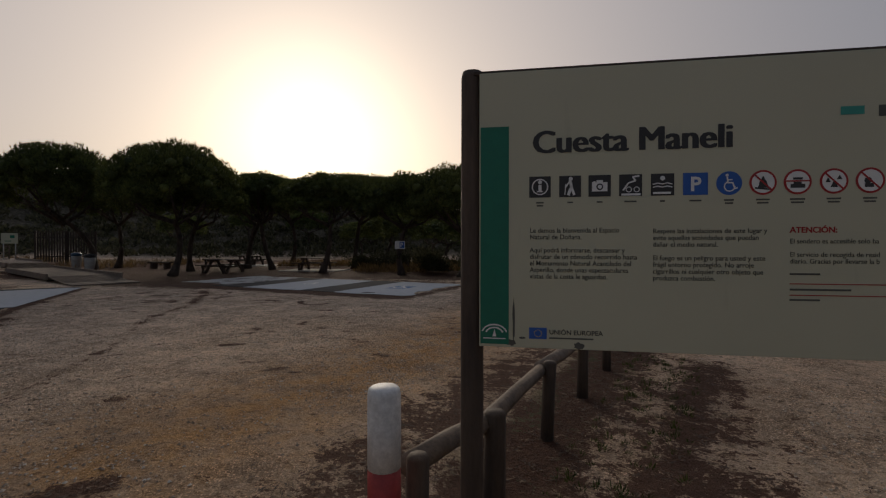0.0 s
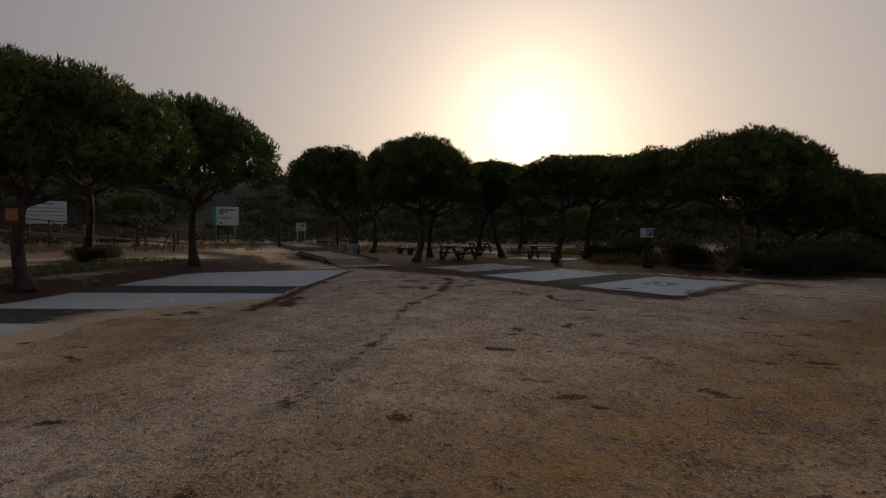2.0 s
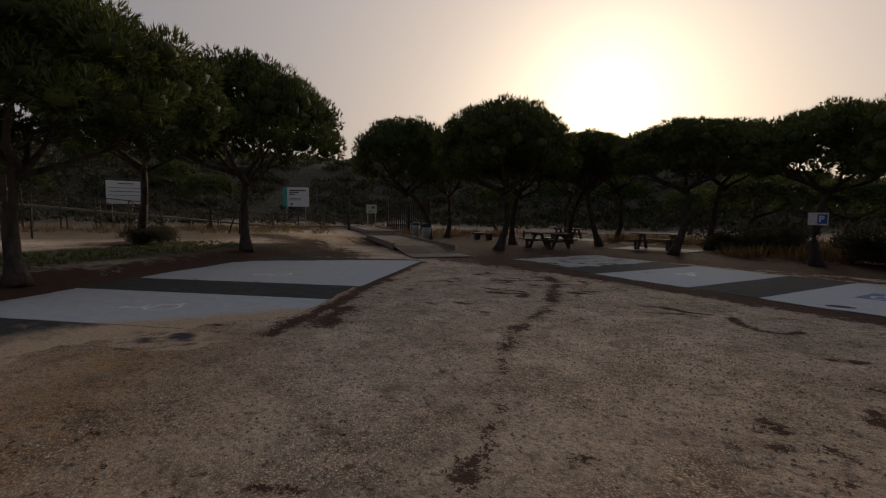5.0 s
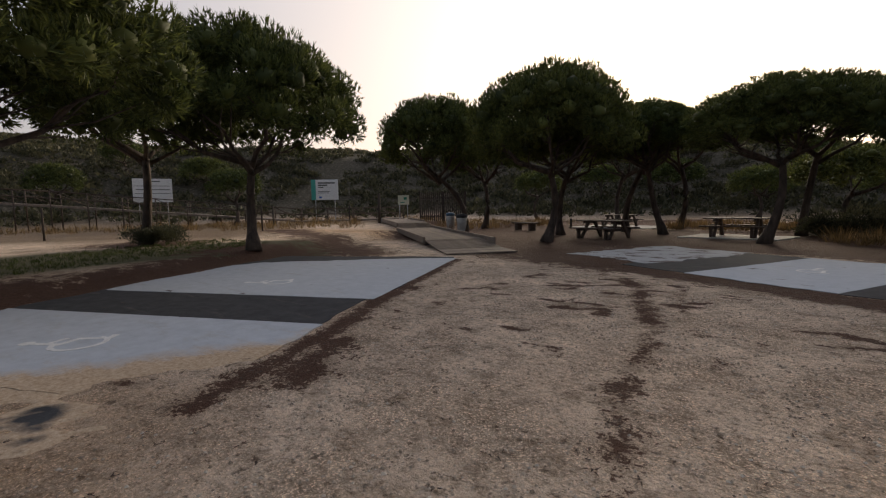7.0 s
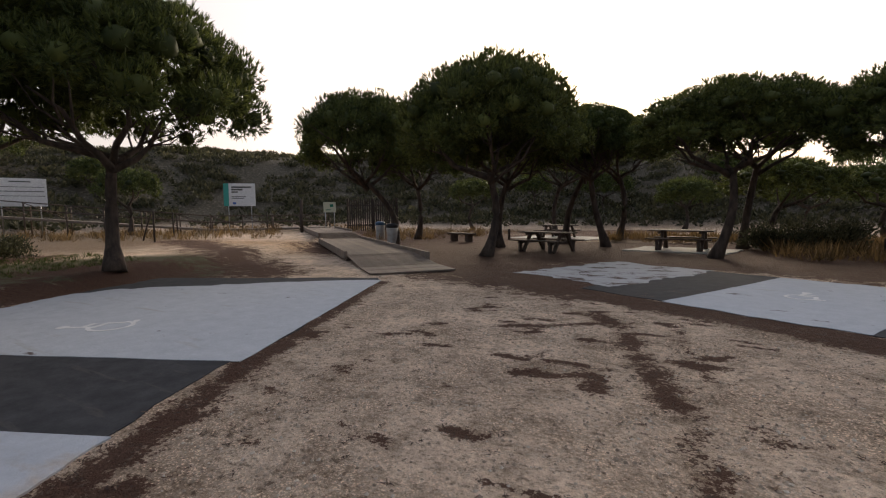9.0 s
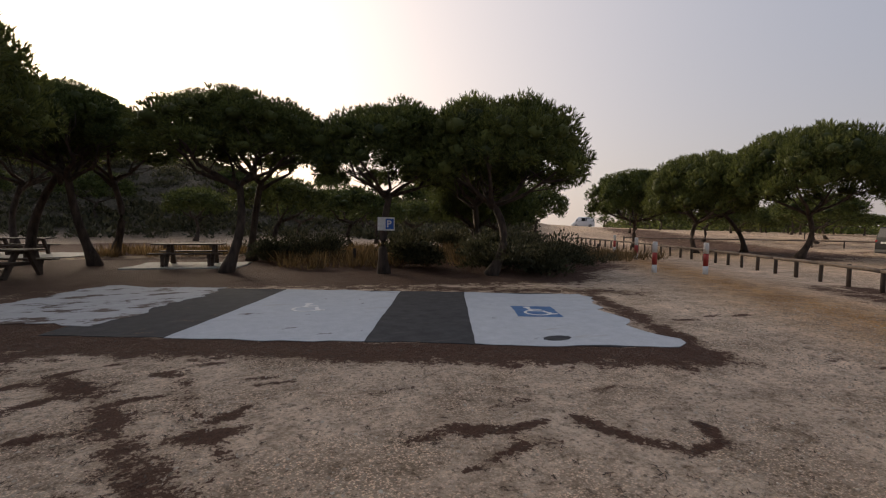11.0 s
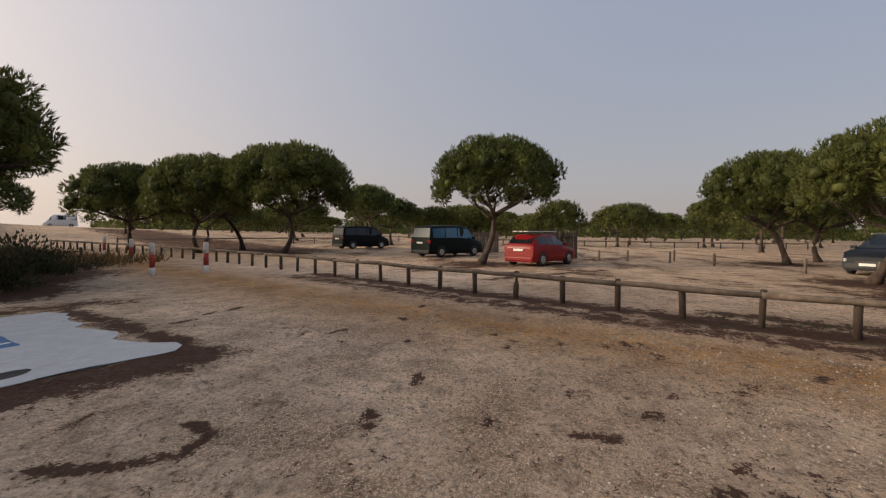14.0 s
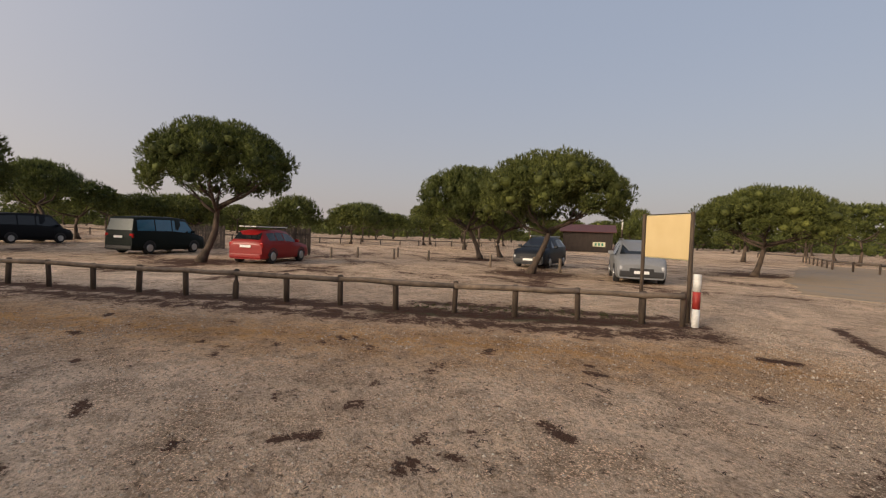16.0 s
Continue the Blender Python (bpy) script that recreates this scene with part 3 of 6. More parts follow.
def sand_cover(a, b):
    """How deep the blown sand lies over the western bays, by place along and into the row: over 0.5 it hides them."""
    edge = np.interp(a, [0.3, 0.75, 1.3, 1.75, 2.2, 2.6, 3.2, 4.1, 5.0, 7.2], [-0.5, -0.25, 0.55, 1.1, 1.7, 2.3, 2.5, 2.5, 2.3, 2.5])
    cover = 0.5 + (edge - b) * 0.55
    bare = np.exp(-(((a - 3.0) / 0.5) ** 2 + ((b - 0.85) / 0.75) ** 2))
    return np.clip(cover, -0.4, 1.2) - 1.15 * bare * (0.8 + 0.7 * lump(a * 2.2, b * 2.2, 3.1))


def sandy_material(name, dark, light):
    m, nt, b = material(name, 0.93)
    b.inputs["Specular IOR Level"].default_value = 0.1
    mid, fine, streak = noise_tex(nt, 4.0, 6, 0.7), noise_tex(nt, 24, 6, 0.75), noise_tex(nt, 1.6, 6, 0.65, stretch=(1.0, 2.2, 1))
    c = ramp(nt, mid, [(0.25, dark), (0.7, light)])
    c = mix(nt, c, (0.34, 0.28, 0.21), ramp(nt, streak, [(0.55, (0,) * 3), (0.8, (0.5,) * 3)]))
    sand = ramp(nt, fine, [(0.28, (0.28, 0.185, 0.105)), (0.46, (0.46, 0.335, 0.22)), (0.66, (0.60, 0.465, 0.33))])
    at = nt.nodes.new("ShaderNodeAttribute")
    at.attribute_name = "cover"
    add_up = nt.nodes.new("ShaderNodeMath")
    add_up.operation = "MULTIPLY_ADD"
    nt.links.new(streak, add_up.inputs[0])
    add_up.inputs[1].default_value = 0.9
    nt.links.new(at.outputs["Fac"], add_up.inputs[2])
    c = mix(nt, c, sand, ramp(nt, add_up.outputs[0], [(0.62, (0,) * 3), (0.86, (0.55,) * 3), (1.08, (1,) * 3)]))
    nt.links.new(c, b.inputs["Base Color"])
    bump(nt, b, fine, 0.5, 0.02)
    return m


M_BAYSAND = sandy_material("pale_bay_paint_under_thin_sand", (0.40, 0.42, 0.45), (0.50, 0.53, 0.56))
M_ASPHALTSAND = sandy_material("asphalt_under_thin_sand", (0.036, 0.037, 0.039), (0.072, 0.072, 0.074))


def sandy_sheet(name, a0, a1, b0, b1, z, mat, label, category, seed, fray=0.05):
    """A thin sheet of the western row with the sand's depth kept on its points."""
    rng = np.random.default_rng(seed)
    na, nb = int((a1 - a0) / 0.12) + 1, int((b1 - b0) / 0.12) + 1
    A, B = np.meshgrid(np.linspace(a0, a1, na), np.linspace(b0, b1, nb))
    B[0] += np.clip(np.cumsum(rng.normal(0, fray * 0.5, na)), -fray, fray)
    B[-1] += np.clip(np.cumsum(rng.normal(0, fray, na)), -fray * 3, fray * 3)
    deep = sand_cover(A, B) + 0.12 * lump(A * 3.0, B * 3.0, 2.6)
    dip = 0.035 * smooth01(0.72, 1.0, deep)          # where the sand is deep the sheet lies under it
    verts = [(*bay_xy("west", a, b), z - d) for a, b, d in zip(A.ravel().tolist(), B.ravel().tolist(), dip.ravel().tolist())]
    n = len(verts)
    rim_ids = [i for i in range(na)] + [r * na + na - 1 for r in range(1, nb)] + [(nb - 1) * na + c for c in range(na - 2, -1, -1)] + [r * na for r in range(nb - 2, 0, -1)]
    faces = [(r * na + c, (r + 1) * na + c, (r + 1) * na + c + 1, r * na + c + 1) for r in range(nb - 1) for c in range(na - 1)]
    low = {v: n + k for k, v in enumerate(rim_ids)}
    verts += [(verts[v][0], verts[v][1], z - 0.06) for v in rim_ids]
    faces += [(p, q, low[q], low[p]) for p, q in zip(rim_ids, rim_ids[1:] + rim_ids[:1])]
    me = mesh_from(name, verts, faces, mat)
    cover = sand_cover(A, B).ravel()
    at = me.attributes.new("cover", "FLOAT", "POINT")
    at.data.foreach_set("value", np.concatenate([cover, cover[rim_ids]]).astype(np.float32))
    bm = bmesh.new()
    bm.from_mesh(me)
    bmesh.ops.recalc_face_normals(bm, faces=bm.faces[:])
    bm.to_mesh(me)
    bm.free()
    if sum(p.normal.z * p.area for p in me.polygons) < 0:
        me.flip_normals()
    return tagged(new(name, me), label, category, kind="structure")


sandy_sheet("painted_bay", 0.0, 2.5, 0.0, 5.6, 0.008, M_BAYSAND, "pale blue-grey painted bay half buried in sand", "parking bay", 7)
sandy_sheet("asphalt_pad", 2.505, 4.045, 0.05, 5.4, 0.003, M_ASPHALTSAND, "dark asphalt strip half buried in blown sand", "asphalt", 17)
sandy_sheet("painted_bay", 4.05, 6.6, 0.0, 5.2, 0.008, M_BAYSAND, "pale blue-grey painted bay half buried in sand", "parking bay", 8)


# ---------------------------------------------------------------- trees
def crown_mesh(name, seed, R, H, lobes, tufts, blade, needles=6, wide=0.09, rounds=2):
    """An umbrella pine's crown: a dome of many rounded boughs, each set all over with shoots of upswept needles."""
    rng = np.random.default_rng(seed)
    ph = rng.uniform(0, 6.28, 3)
    C, cr = [], []
    shell, rim = int(lobes * 0.58), int(lobes * 0.22)
    for i in range(lobes):
        if i < shell:
            a = i * 2.39996 + rng.uniform(-0.3, 0.3)
            q = 0.88 * math.sqrt((i + 0.5) / shell)
            z = 0.30 + 0.58 * (1 - q ** 2.6) + rng.uniform(-0.04, 0.035)
            rad = rng.uniform(0.13, 0.19)
        elif i < shell + rim:
            a = (i - shell) * 6.2832 / rim + rng.uniform(-0.2, 0.2)
            q = rng.uniform(0.74, 0.92)
            z = rng.uniform(0.16, 0.36)
            rad = rng.uniform(0.10, 0.15)
        else:
            a = rng.uniform(0, 6.2832)
            q = 0.78 * math.sqrt(rng.random())
            z = rng.uniform(0.36, 0.58)
            rad = rng.uniform(0.12, 0.16)
        r = R * q * (1 + 0.07 * math.sin(2 * a + ph[0]) + 0.05 * math.sin(5 * a + ph[1]))
        z *= 1 + 0.07 * math.sin(3 * a + ph[2]) * q
        C.append((r * math.cos(a), r * math.sin(a), H * z))
        cr.append(R * rad)
    C, cr = np.array(C), np.array(cr)
    flat = 0.72
    bm = bmesh.new()
    bmesh.ops.create_icosphere(bm, subdivisions=rounds, radius=1.0)
    iv = np.array([v.co[:] for v in bm.verts])
    itf = np.array([[v.index for v in f.verts] for f in bm.faces])
    bm.free()
    V, F, base = [], [], 0
    for c, r in zip(C, cr):
        V.append(c + iv * (1 + rng.uniform(-0.25, 0.1, (len(iv), 1))) * np.array([r, r, r * flat]) * 0.58)
        F.append(itf + base)
        base += len(iv)
    per = max(4, tufts // lobes)
    tri = []
    for c, r in zip(C, cr):
        d = rng.normal(size=(per, 3))
        d /= np.linalg.norm(d, axis=1, keepdims=True)
        p = c + d * np.array([r, r, r * flat]) * rng.uniform(0.60, 1.0, (per, 1)) ** 0.7
        axis = d * 0.80 + np.array([0, 0, 0.48]) + rng.normal(size=(per, 3)) * 0.22
        axis /= np.linalg.norm(axis, axis=1, keepdims=True)
        long = rng.uniform(0.75, 1.3, (per, 1))
        for q in range(needles):
            w = axis + rng.normal(size=(per, 3)) * 0.34
            w /= np.linalg.norm(w, axis=1, keepdims=True)
            side = np.cross(w, rng.normal(size=(per, 3)))
            side /= np.linalg.norm(side, axis=1, keepdims=True) + 1e-9
            root = p + axis * blade * rng.uniform(-0.1, 0.35, (per, 1))
            tri.append(np.stack([root + side * blade * wide, root - side * blade * wide, root + w * blade * long], 1).reshape(-1, 3))
    T = np.concatenate(tri)
    V.append(T)
    F.append(np.arange(len(T)).reshape(-1, 3) + base)
    verts, faces = np.concatenate(V), np.concatenate(F)
    verts[:, 2] = (verts[:, 2] - np.quantile(verts[:, 2], 0.004)) * H / (np.quantile(verts[:, 2], 0.9985) - np.quantile(verts[:, 2], 0.004))
    verts[:, :2] *= R / np.quantile(np.hypot(verts[:, 0], verts[:, 1]), 0.993)
    me = bpy.data.meshes.new(name)
    me.vertices.add(len(verts))
    me.vertices.foreach_set("co", verts.astype(np.float32).ravel())
    me.loops.add(len(faces) * 3)
    me.loops.foreach_set("vertex_index", faces.astype(np.int32).ravel())
    me.polygons.add(len(faces))
    me.polygons.foreach_set("loop_start", np.arange(0, len(faces) * 3, 3, dtype=np.int32))
    me.update(calc_edges=True)
    me.materials.append(M_PINE)
    return me


CROWN_R, CROWN_H = 4.0, 3.2
CROWNS = [crown_mesh("crown", 11 + i, CROWN_R, CROWN_H, 130, 16200, 0.165, 5, 0.115, 1) for i in range(5)]
LOW_CROWNS = [crown_mesh("crown", 51 + i, CROWN_R, CROWN_H, 30, 300, 0.62, 3, 0.16, 1) for i in range(3)]
FAR_CROWNS = [crown_mesh("crown", 31 + i, CROWN_R, CROWN_H, 70, 2400, 0.36, 4, 0.12, 1) for i in range(3)]


def pine(x, y, total, width, crown_depth, seed, lean=(0.0, 0.0), girth=0.2, far=False, group="stone pines", label="umbrella-shaped stone pine with dark green crown and bare trunk", limbs=6, fork=0.8):
    rng = random.Random(seed)
    z = float(height(x, y))
    tree = thing("stone_pine", Matrix.Translation((x, y, z - 0.05)), label, "tree", group)
    under = total - crown_depth
    top = Vector((lean[0], lean[1], under))
    fork_z = under * fork
    pts, radii = [], []
    n = 4 if far else 9
    bend = Vector((rng.uniform(-0.4, 0.4), rng.uniform(-0.4, 0.4), 0))
    for i in range(n + 1):
        t = i / n
        p = Vector((lean[0] * t ** 1.3, lean[1] * t ** 1.3, fork_z * t * 1.02)) + bend * math.sin(t * math.pi)
        pts.append(p)
        radii.append(girth * (1.35 - 0.5 * min(1, t * 5) if t < 0.2 else 0.85 - 0.3 * t))
    v, f = tube(pts, radii, 6 if far else 10, 0.07, rng)
    child("trunk", mesh_from("trunk", v, f, M_BARK, True), tree)
    crown_at = Vector((lean[0] * 1.15, lean[1] * 1.15, under))
    head = pts[-1]
    for k in range(3 if far else limbs):
        a = 2 * math.pi * (k + rng.uniform(-0.3, 0.3)) / (3 if far else limbs)
        reach = width * 0.5 * rng.uniform(0.42, 0.78)
        end = crown_at + Vector((math.cos(a) * reach, math.sin(a) * reach, crown_depth * rng.uniform(0.12, 0.4)))
        start = head - Vector((0, 0, rng.uniform(0.0, 0.35) * fork_z * 0.4))
        mid = start.lerp(end, 0.45) + Vector((math.cos(a) * reach * 0.08, math.sin(a) * reach * 0.08, -0.12 * (end.z - start.z))) + Vector((rng.uniform(-0.2, 0.2), rng.uniform(-0.2, 0.2), rng.uniform(-0.1, 0.2)))
        r0 = girth * rng.uniform(0.36, 0.55)
        pieces = [tube([start, start.lerp(mid, 0.5) + Vector((rng.uniform(-0.1, 0.1), rng.uniform(-0.1, 0.1), 0)), mid, mid.lerp(end, 0.5) + Vector((rng.uniform(-0.15, 0.15), rng.uniform(-0.15, 0.15), 0.1)), end], [r0, r0 * 0.85, r0 * 0.65, r0 * 0.45, r0 * 0.2], 5 if far else 7, 0.05, rng)]
        if not far:
            for q in range(6):
                t = rng.uniform(0.3, 0.95)
                s = start.lerp(mid, t * 2) if t < 0.5 else mid.lerp(end, t * 2 - 1)
                d = Vector((math.cos(a + rng.uniform(-1.4, 1.4)), math.sin(a + rng.uniform(-1.4, 1.4)), rng.uniform(0.1, 0.9)))
                e = s + d * rng.uniform(0.6, 1.5) * width / 8
                e.z = min(e.z, crown_at.z + crown_depth * 0.6)
                m2 = s.lerp(e, 0.5) + Vector((rng.uniform(-0.12, 0.12), rng.uniform(-0.12, 0.12), rng.uniform(-0.12, 0.05)))
                pieces.append(tube([s, m2, e], [r0 * 0.32, r0 * 0.24, r0 * 0.1], 4, 0, None, False))
        vv, ff = join_parts(pieces)
        child("limb", mesh_from("limb", vv, ff, M_BARK, True), tree)
    me = rng.choice(LOW_CROWNS if far == 2 else FAR_CROWNS if far else CROWNS)
    sx = width / 2 / CROWN_R
    m = Matrix.Translation(crown_at) @ Matrix.Rotation(rng.uniform(0, 6.28), 4, "Z") @ Matrix.Diagonal((sx, sx, crown_depth / CROWN_H, 1))
    child("crown", me, tree, "", m)
    return tree


# x, y, height, crown width, crown depth, lean
NEAR_PINES = [
    (-15.6, 7.1, 5.8, 7.3, 2.8, (-0.2, 0.1)), (-18.4, 4.5, 5.6, 6.6, 2.9, (0, 0)), (-19.2, 14.2, 6.9, 7.2, 3.5, (-0.15, 0.15)), (-25.2, 13.1, 8.2, 8.0, 4.2, (0.1, 0.2)),
    (-20.5, 27.0, 7.3, 6.6, 3.4, (-1.1, -0.8)), (-22.5, 32.0, 7.2, 6.4, 3.3, (0, 0)), (-13.9, 23.7, 6.85, 7.0, 3.3, (0.15, 0)), (-15.3, 28.0, 6.7, 6.2, 3.0, (0.3, 0.1)),
    (-13.3, 31.5, 6.6, 5.8, 2.4, (0.8, 0.3)), (-11.1, 30.1, 6.2, 5.2, 2.2, (-0.7, -0.2)), (-11.6, 35.3, 6.6, 6.2, 2.2, (0, 0)),
    (-6.9, 26.4, 5.75, 6.4, 2.15, (0.4, 0.2)), (-6.0, 31.2, 6.4, 6.2, 2.2, (0.4, 0)), (-16.4, 39.7, 6.9, 6.4, 2.6, (0.3, 0)),
    (-2.2, 24.75, 5.45, 6.0, 2.25, (0.2, 0.1)), (0.9, 23.2, 5.7, 6.6, 2.75, (0.1, 0.1)), (2.0, 26.8, 6.1, 5.8, 2.9, (0.2, 0)), (4.4, 30.5, 4.5, 5.0, 2.6, (0, 0)),
    (15.9, 11.9, 6.2, 6.9, 3.1, (0.2, -0.6)), (22.4, 25.7, 7.4, 9.6, 4.2, (0.2, -0.3)), (26.4, 31.3, 7.1, 8.0, 3.6, (-0.8, 1.2)), (21.0, 31.0, 6.5, 7.6, 3.8, (0, 0)), (23.0, 38.0, 6.3, 7.8, 3.6, (0, 0)),
    (6.4, 34.5, 5.4, 6.2, 3.4, (0, 0)), (10.2, 38.5, 5.2, 6.0, 3.4, (0, 0)), (12.0, 46.0, 5.4, 6.6, 3.4, (0, 0)), (17.5, 54.0, 5.4, 7.0, 3.4, (0, 0)),
    (10.9, -1.6, 5.4, 7.0, 2.9, (-0.4, -0.7)), (21.1, -4.3, 6.2, 6.5, 3.5, (0.4, 0.8)), (24.0, -7.5, 5.7, 6.2, 3.2, (0, 0)), (9.4, -14.3, 4.7, 6.7, 2.6, (-0.3, -0.2)),
]
for i, (x, y, hgt, wid, dep, lean) in enumerate(NEAR_PINES):
    pine(x, y, hgt, wid, dep, 100 + i, lean, 0.13 + 0.010 * hgt)
# smaller pines that fill the hollow behind the picnic grove
for i, (x, y, hgt, wid) in enumerate(((-4.2, 38.0, 4.3, 6.0), (0.6, 41.0, 4.2, 6.2), (-9.5, 53.0, 4.4, 5.5), (-1.0, 54.0, 4.2, 6.0), (4.0, 47.0, 3.8, 5.6), (8.5, 50.0, 3.9, 5.6), (-26.5, 47.0, 4.8, 5.2), (-41.0, 24.6, 4.6, 4.4))):
    pine(x, y, hgt, wid, 2.0, 200 + i, far=True, group="stone pines", label="smaller stone pine in the shade behind the picnic grove")
# pines standing beyond the parked cars
for i, (x, y, hgt, wid, dep) in enumerate(((34.6, 23.9, 5.94, 4.4, 2.65), (41.8, 23.6, 5.25, 6.8, 2.77), (46.2, 19.7, 4.59, 4.4, 2.46), (45.9, 15.1, 4.6, 5.5, 2.66), (51.8, 5.1, 5.71, 6.8, 3.8), (48.5, -1.0, 4.83, 6.4, 2.81), (51.5, -11.4, 4.46, 4.5, 2.48), (46.1, -43.4, 6.57, 5.0, 3.95), (46.1, -85.7, 11.3, 10.5, 7.77))):
    pine(x, y, hgt, wid, dep, 240 + i, far=True, group="car park pines", label="umbrella-shaped stone pine standing beyond the parked cars")


def far_pines():
    rng = random.Random(5)
    spots = []
    for k in range(900):
        a, d = radians(rng.uniform(-75, 58)), rng.uniform(46, 135)
        x, y = -6.5 + d * math.cos(a), 10 + d * math.sin(a)
        if any((x - p) ** 2 + (y - q) ** 2 < 75 for p, q in spots) or len(spots) > 80:
            continue
        if abs((x - 14.5) * 0.83 - (y - 25.5) * 0.5) < 5 and d < 130:
            continue
        if math.hypot(x - 41.6, y + 30.2) < 10 or (radians(46.3) < a < radians(51.5)) or (radians(-42) < a < radians(-36) and d < 60):
            continue
        spots.append((x, y))
    for k, (x, y) in enumerate(spots):
        pine(x, y, rng.uniform(4.6, 6.6), rng.uniform(6.5, 9.5), rng.uniform(2.6, 3.4), 300 + k, far=True, group="distant stone pines", label="distant umbrella-shaped stone pine in the open car park")
    rng = random.Random(15)
    for k in range(230):
        a, d = radians(rng.uniform(-88, 46.5)), rng.uniform(118, 230)
        pine(-6.5 + d * math.cos(a), 10 + d * math.sin(a), rng.uniform(4.8, 6.8), rng.uniform(8, 12), rng.uniform(3.4, 4.6), 600 + k, far=2, group="distant stone pines", label="distant umbrella-shaped stone pine on the horizon")
    rng = random.Random(8)
    spots = []
    for k in range(400):
        a, d = radians(rng.uniform(60, 172)), rng.uniform(52, 85)
        x, y = -6.5 + d * math.cos(a), 10 + d * math.sin(a)
        if any((x - p) ** 2 + (y - q) ** 2 < 60 for p, q in spots) or len(spots) > 22 or (a > 1.9 and d > 50 and k % 3):
            continue
        if abs((x + 33) * 0.66 + (y - 33) * 0.75) < 4:
            continue
        spots.append((x, y))
    for k, (x, y) in enumerate(spots):
        pine(x, y, rng.uniform(4.0, 5.6), rng.uniform(4.5, 7), rng.uniform(2.2, 3.0), 400 + k, far=True, group="dune pines", label="small stone pine among the dune scrub")


far_pines()

# ---------------------------------------------------------------- fences
def along(points, step):
    """Even steps along a polyline."""
    out, rest = [Vector(points[0])], 0.0
    for p, q in zip(points, points[1:]):
        p, q = Vector(p), Vector(q)
        L = (q - p).length
        d = step - rest
        while d <= L:
            out.append(p.lerp(q, d / L))
            d += step
        rest = L - (d - step)
    return out


def rail_fence(points, step, post_h, rail_z, post_r, rail_r, label, seed, mat=None):
    rng = random.Random(seed)
    fence = thing("rail_fence", Matrix.Identity(4), label, "fence")
    ps = [Vector(points[0])] + along(points[1:], step)
    zs = [float(height(p.x, p.y)) for p in ps]
    for p, z in zip(ps, zs):
        r = post_r * rng.uniform(0.9, 1.1)
        h = post_h * rng.uniform(0.97, 1.05)
        tx, ty = rng.uniform(-0.03, 0.03), rng.uniform(-0.03, 0.03)
        v, f = tube([(p.x, p.y, z - 0.2), (p.x + tx * 0.5, p.y + ty * 0.5, z + h * 0.5), (p.x + tx, p.y + ty, z + h - 0.02), (p.x + tx, p.y + ty, z + h)], [r, r, r, r * 0.8], 8, 0.05, rng)
        child("post", mesh_from("post", v, f, mat or M_POSTWOOD, True), fence, "dark brown round timber post")
    i = 0
    while i < len(ps) - 1:
        j = min(i + 2, len(ps) - 1)
        side = rng.uniform(-0.015, 0.015)
        pts = []
        for k in range(5):
            t = k / 4 * (j - i)
            a = min(int(t), j - i - 1)
            p = ps[i + a].lerp(ps[i + a + 1], t - a)
            z = zs[i + a] + (zs[i + a + 1] - zs[i + a]) * (t - a)
            n = (ps[i + a + 1] - ps[i + a]).normalized()
            off = Vector((-n.y, n.x)) * (post_r * 0.9 + side)
            pts.append((p.x + off.x, p.y + off.y, z + rail_z + rng.uniform(-0.015, 0.015)))
        v, f = tube(pts, [rail_r * rng.uniform(0.88, 1.1) for _ in range(5)], 8, 0.06, rng)
        child("rail", mesh_from("rail", v, f, mat or M_WOOD, True), fence)
        i = j
    return fence


rail_fence(FENCE, 1.235, 0.62, 0.56, 0.06, 0.055, "low fence of weathered round timber posts and rail", 1)


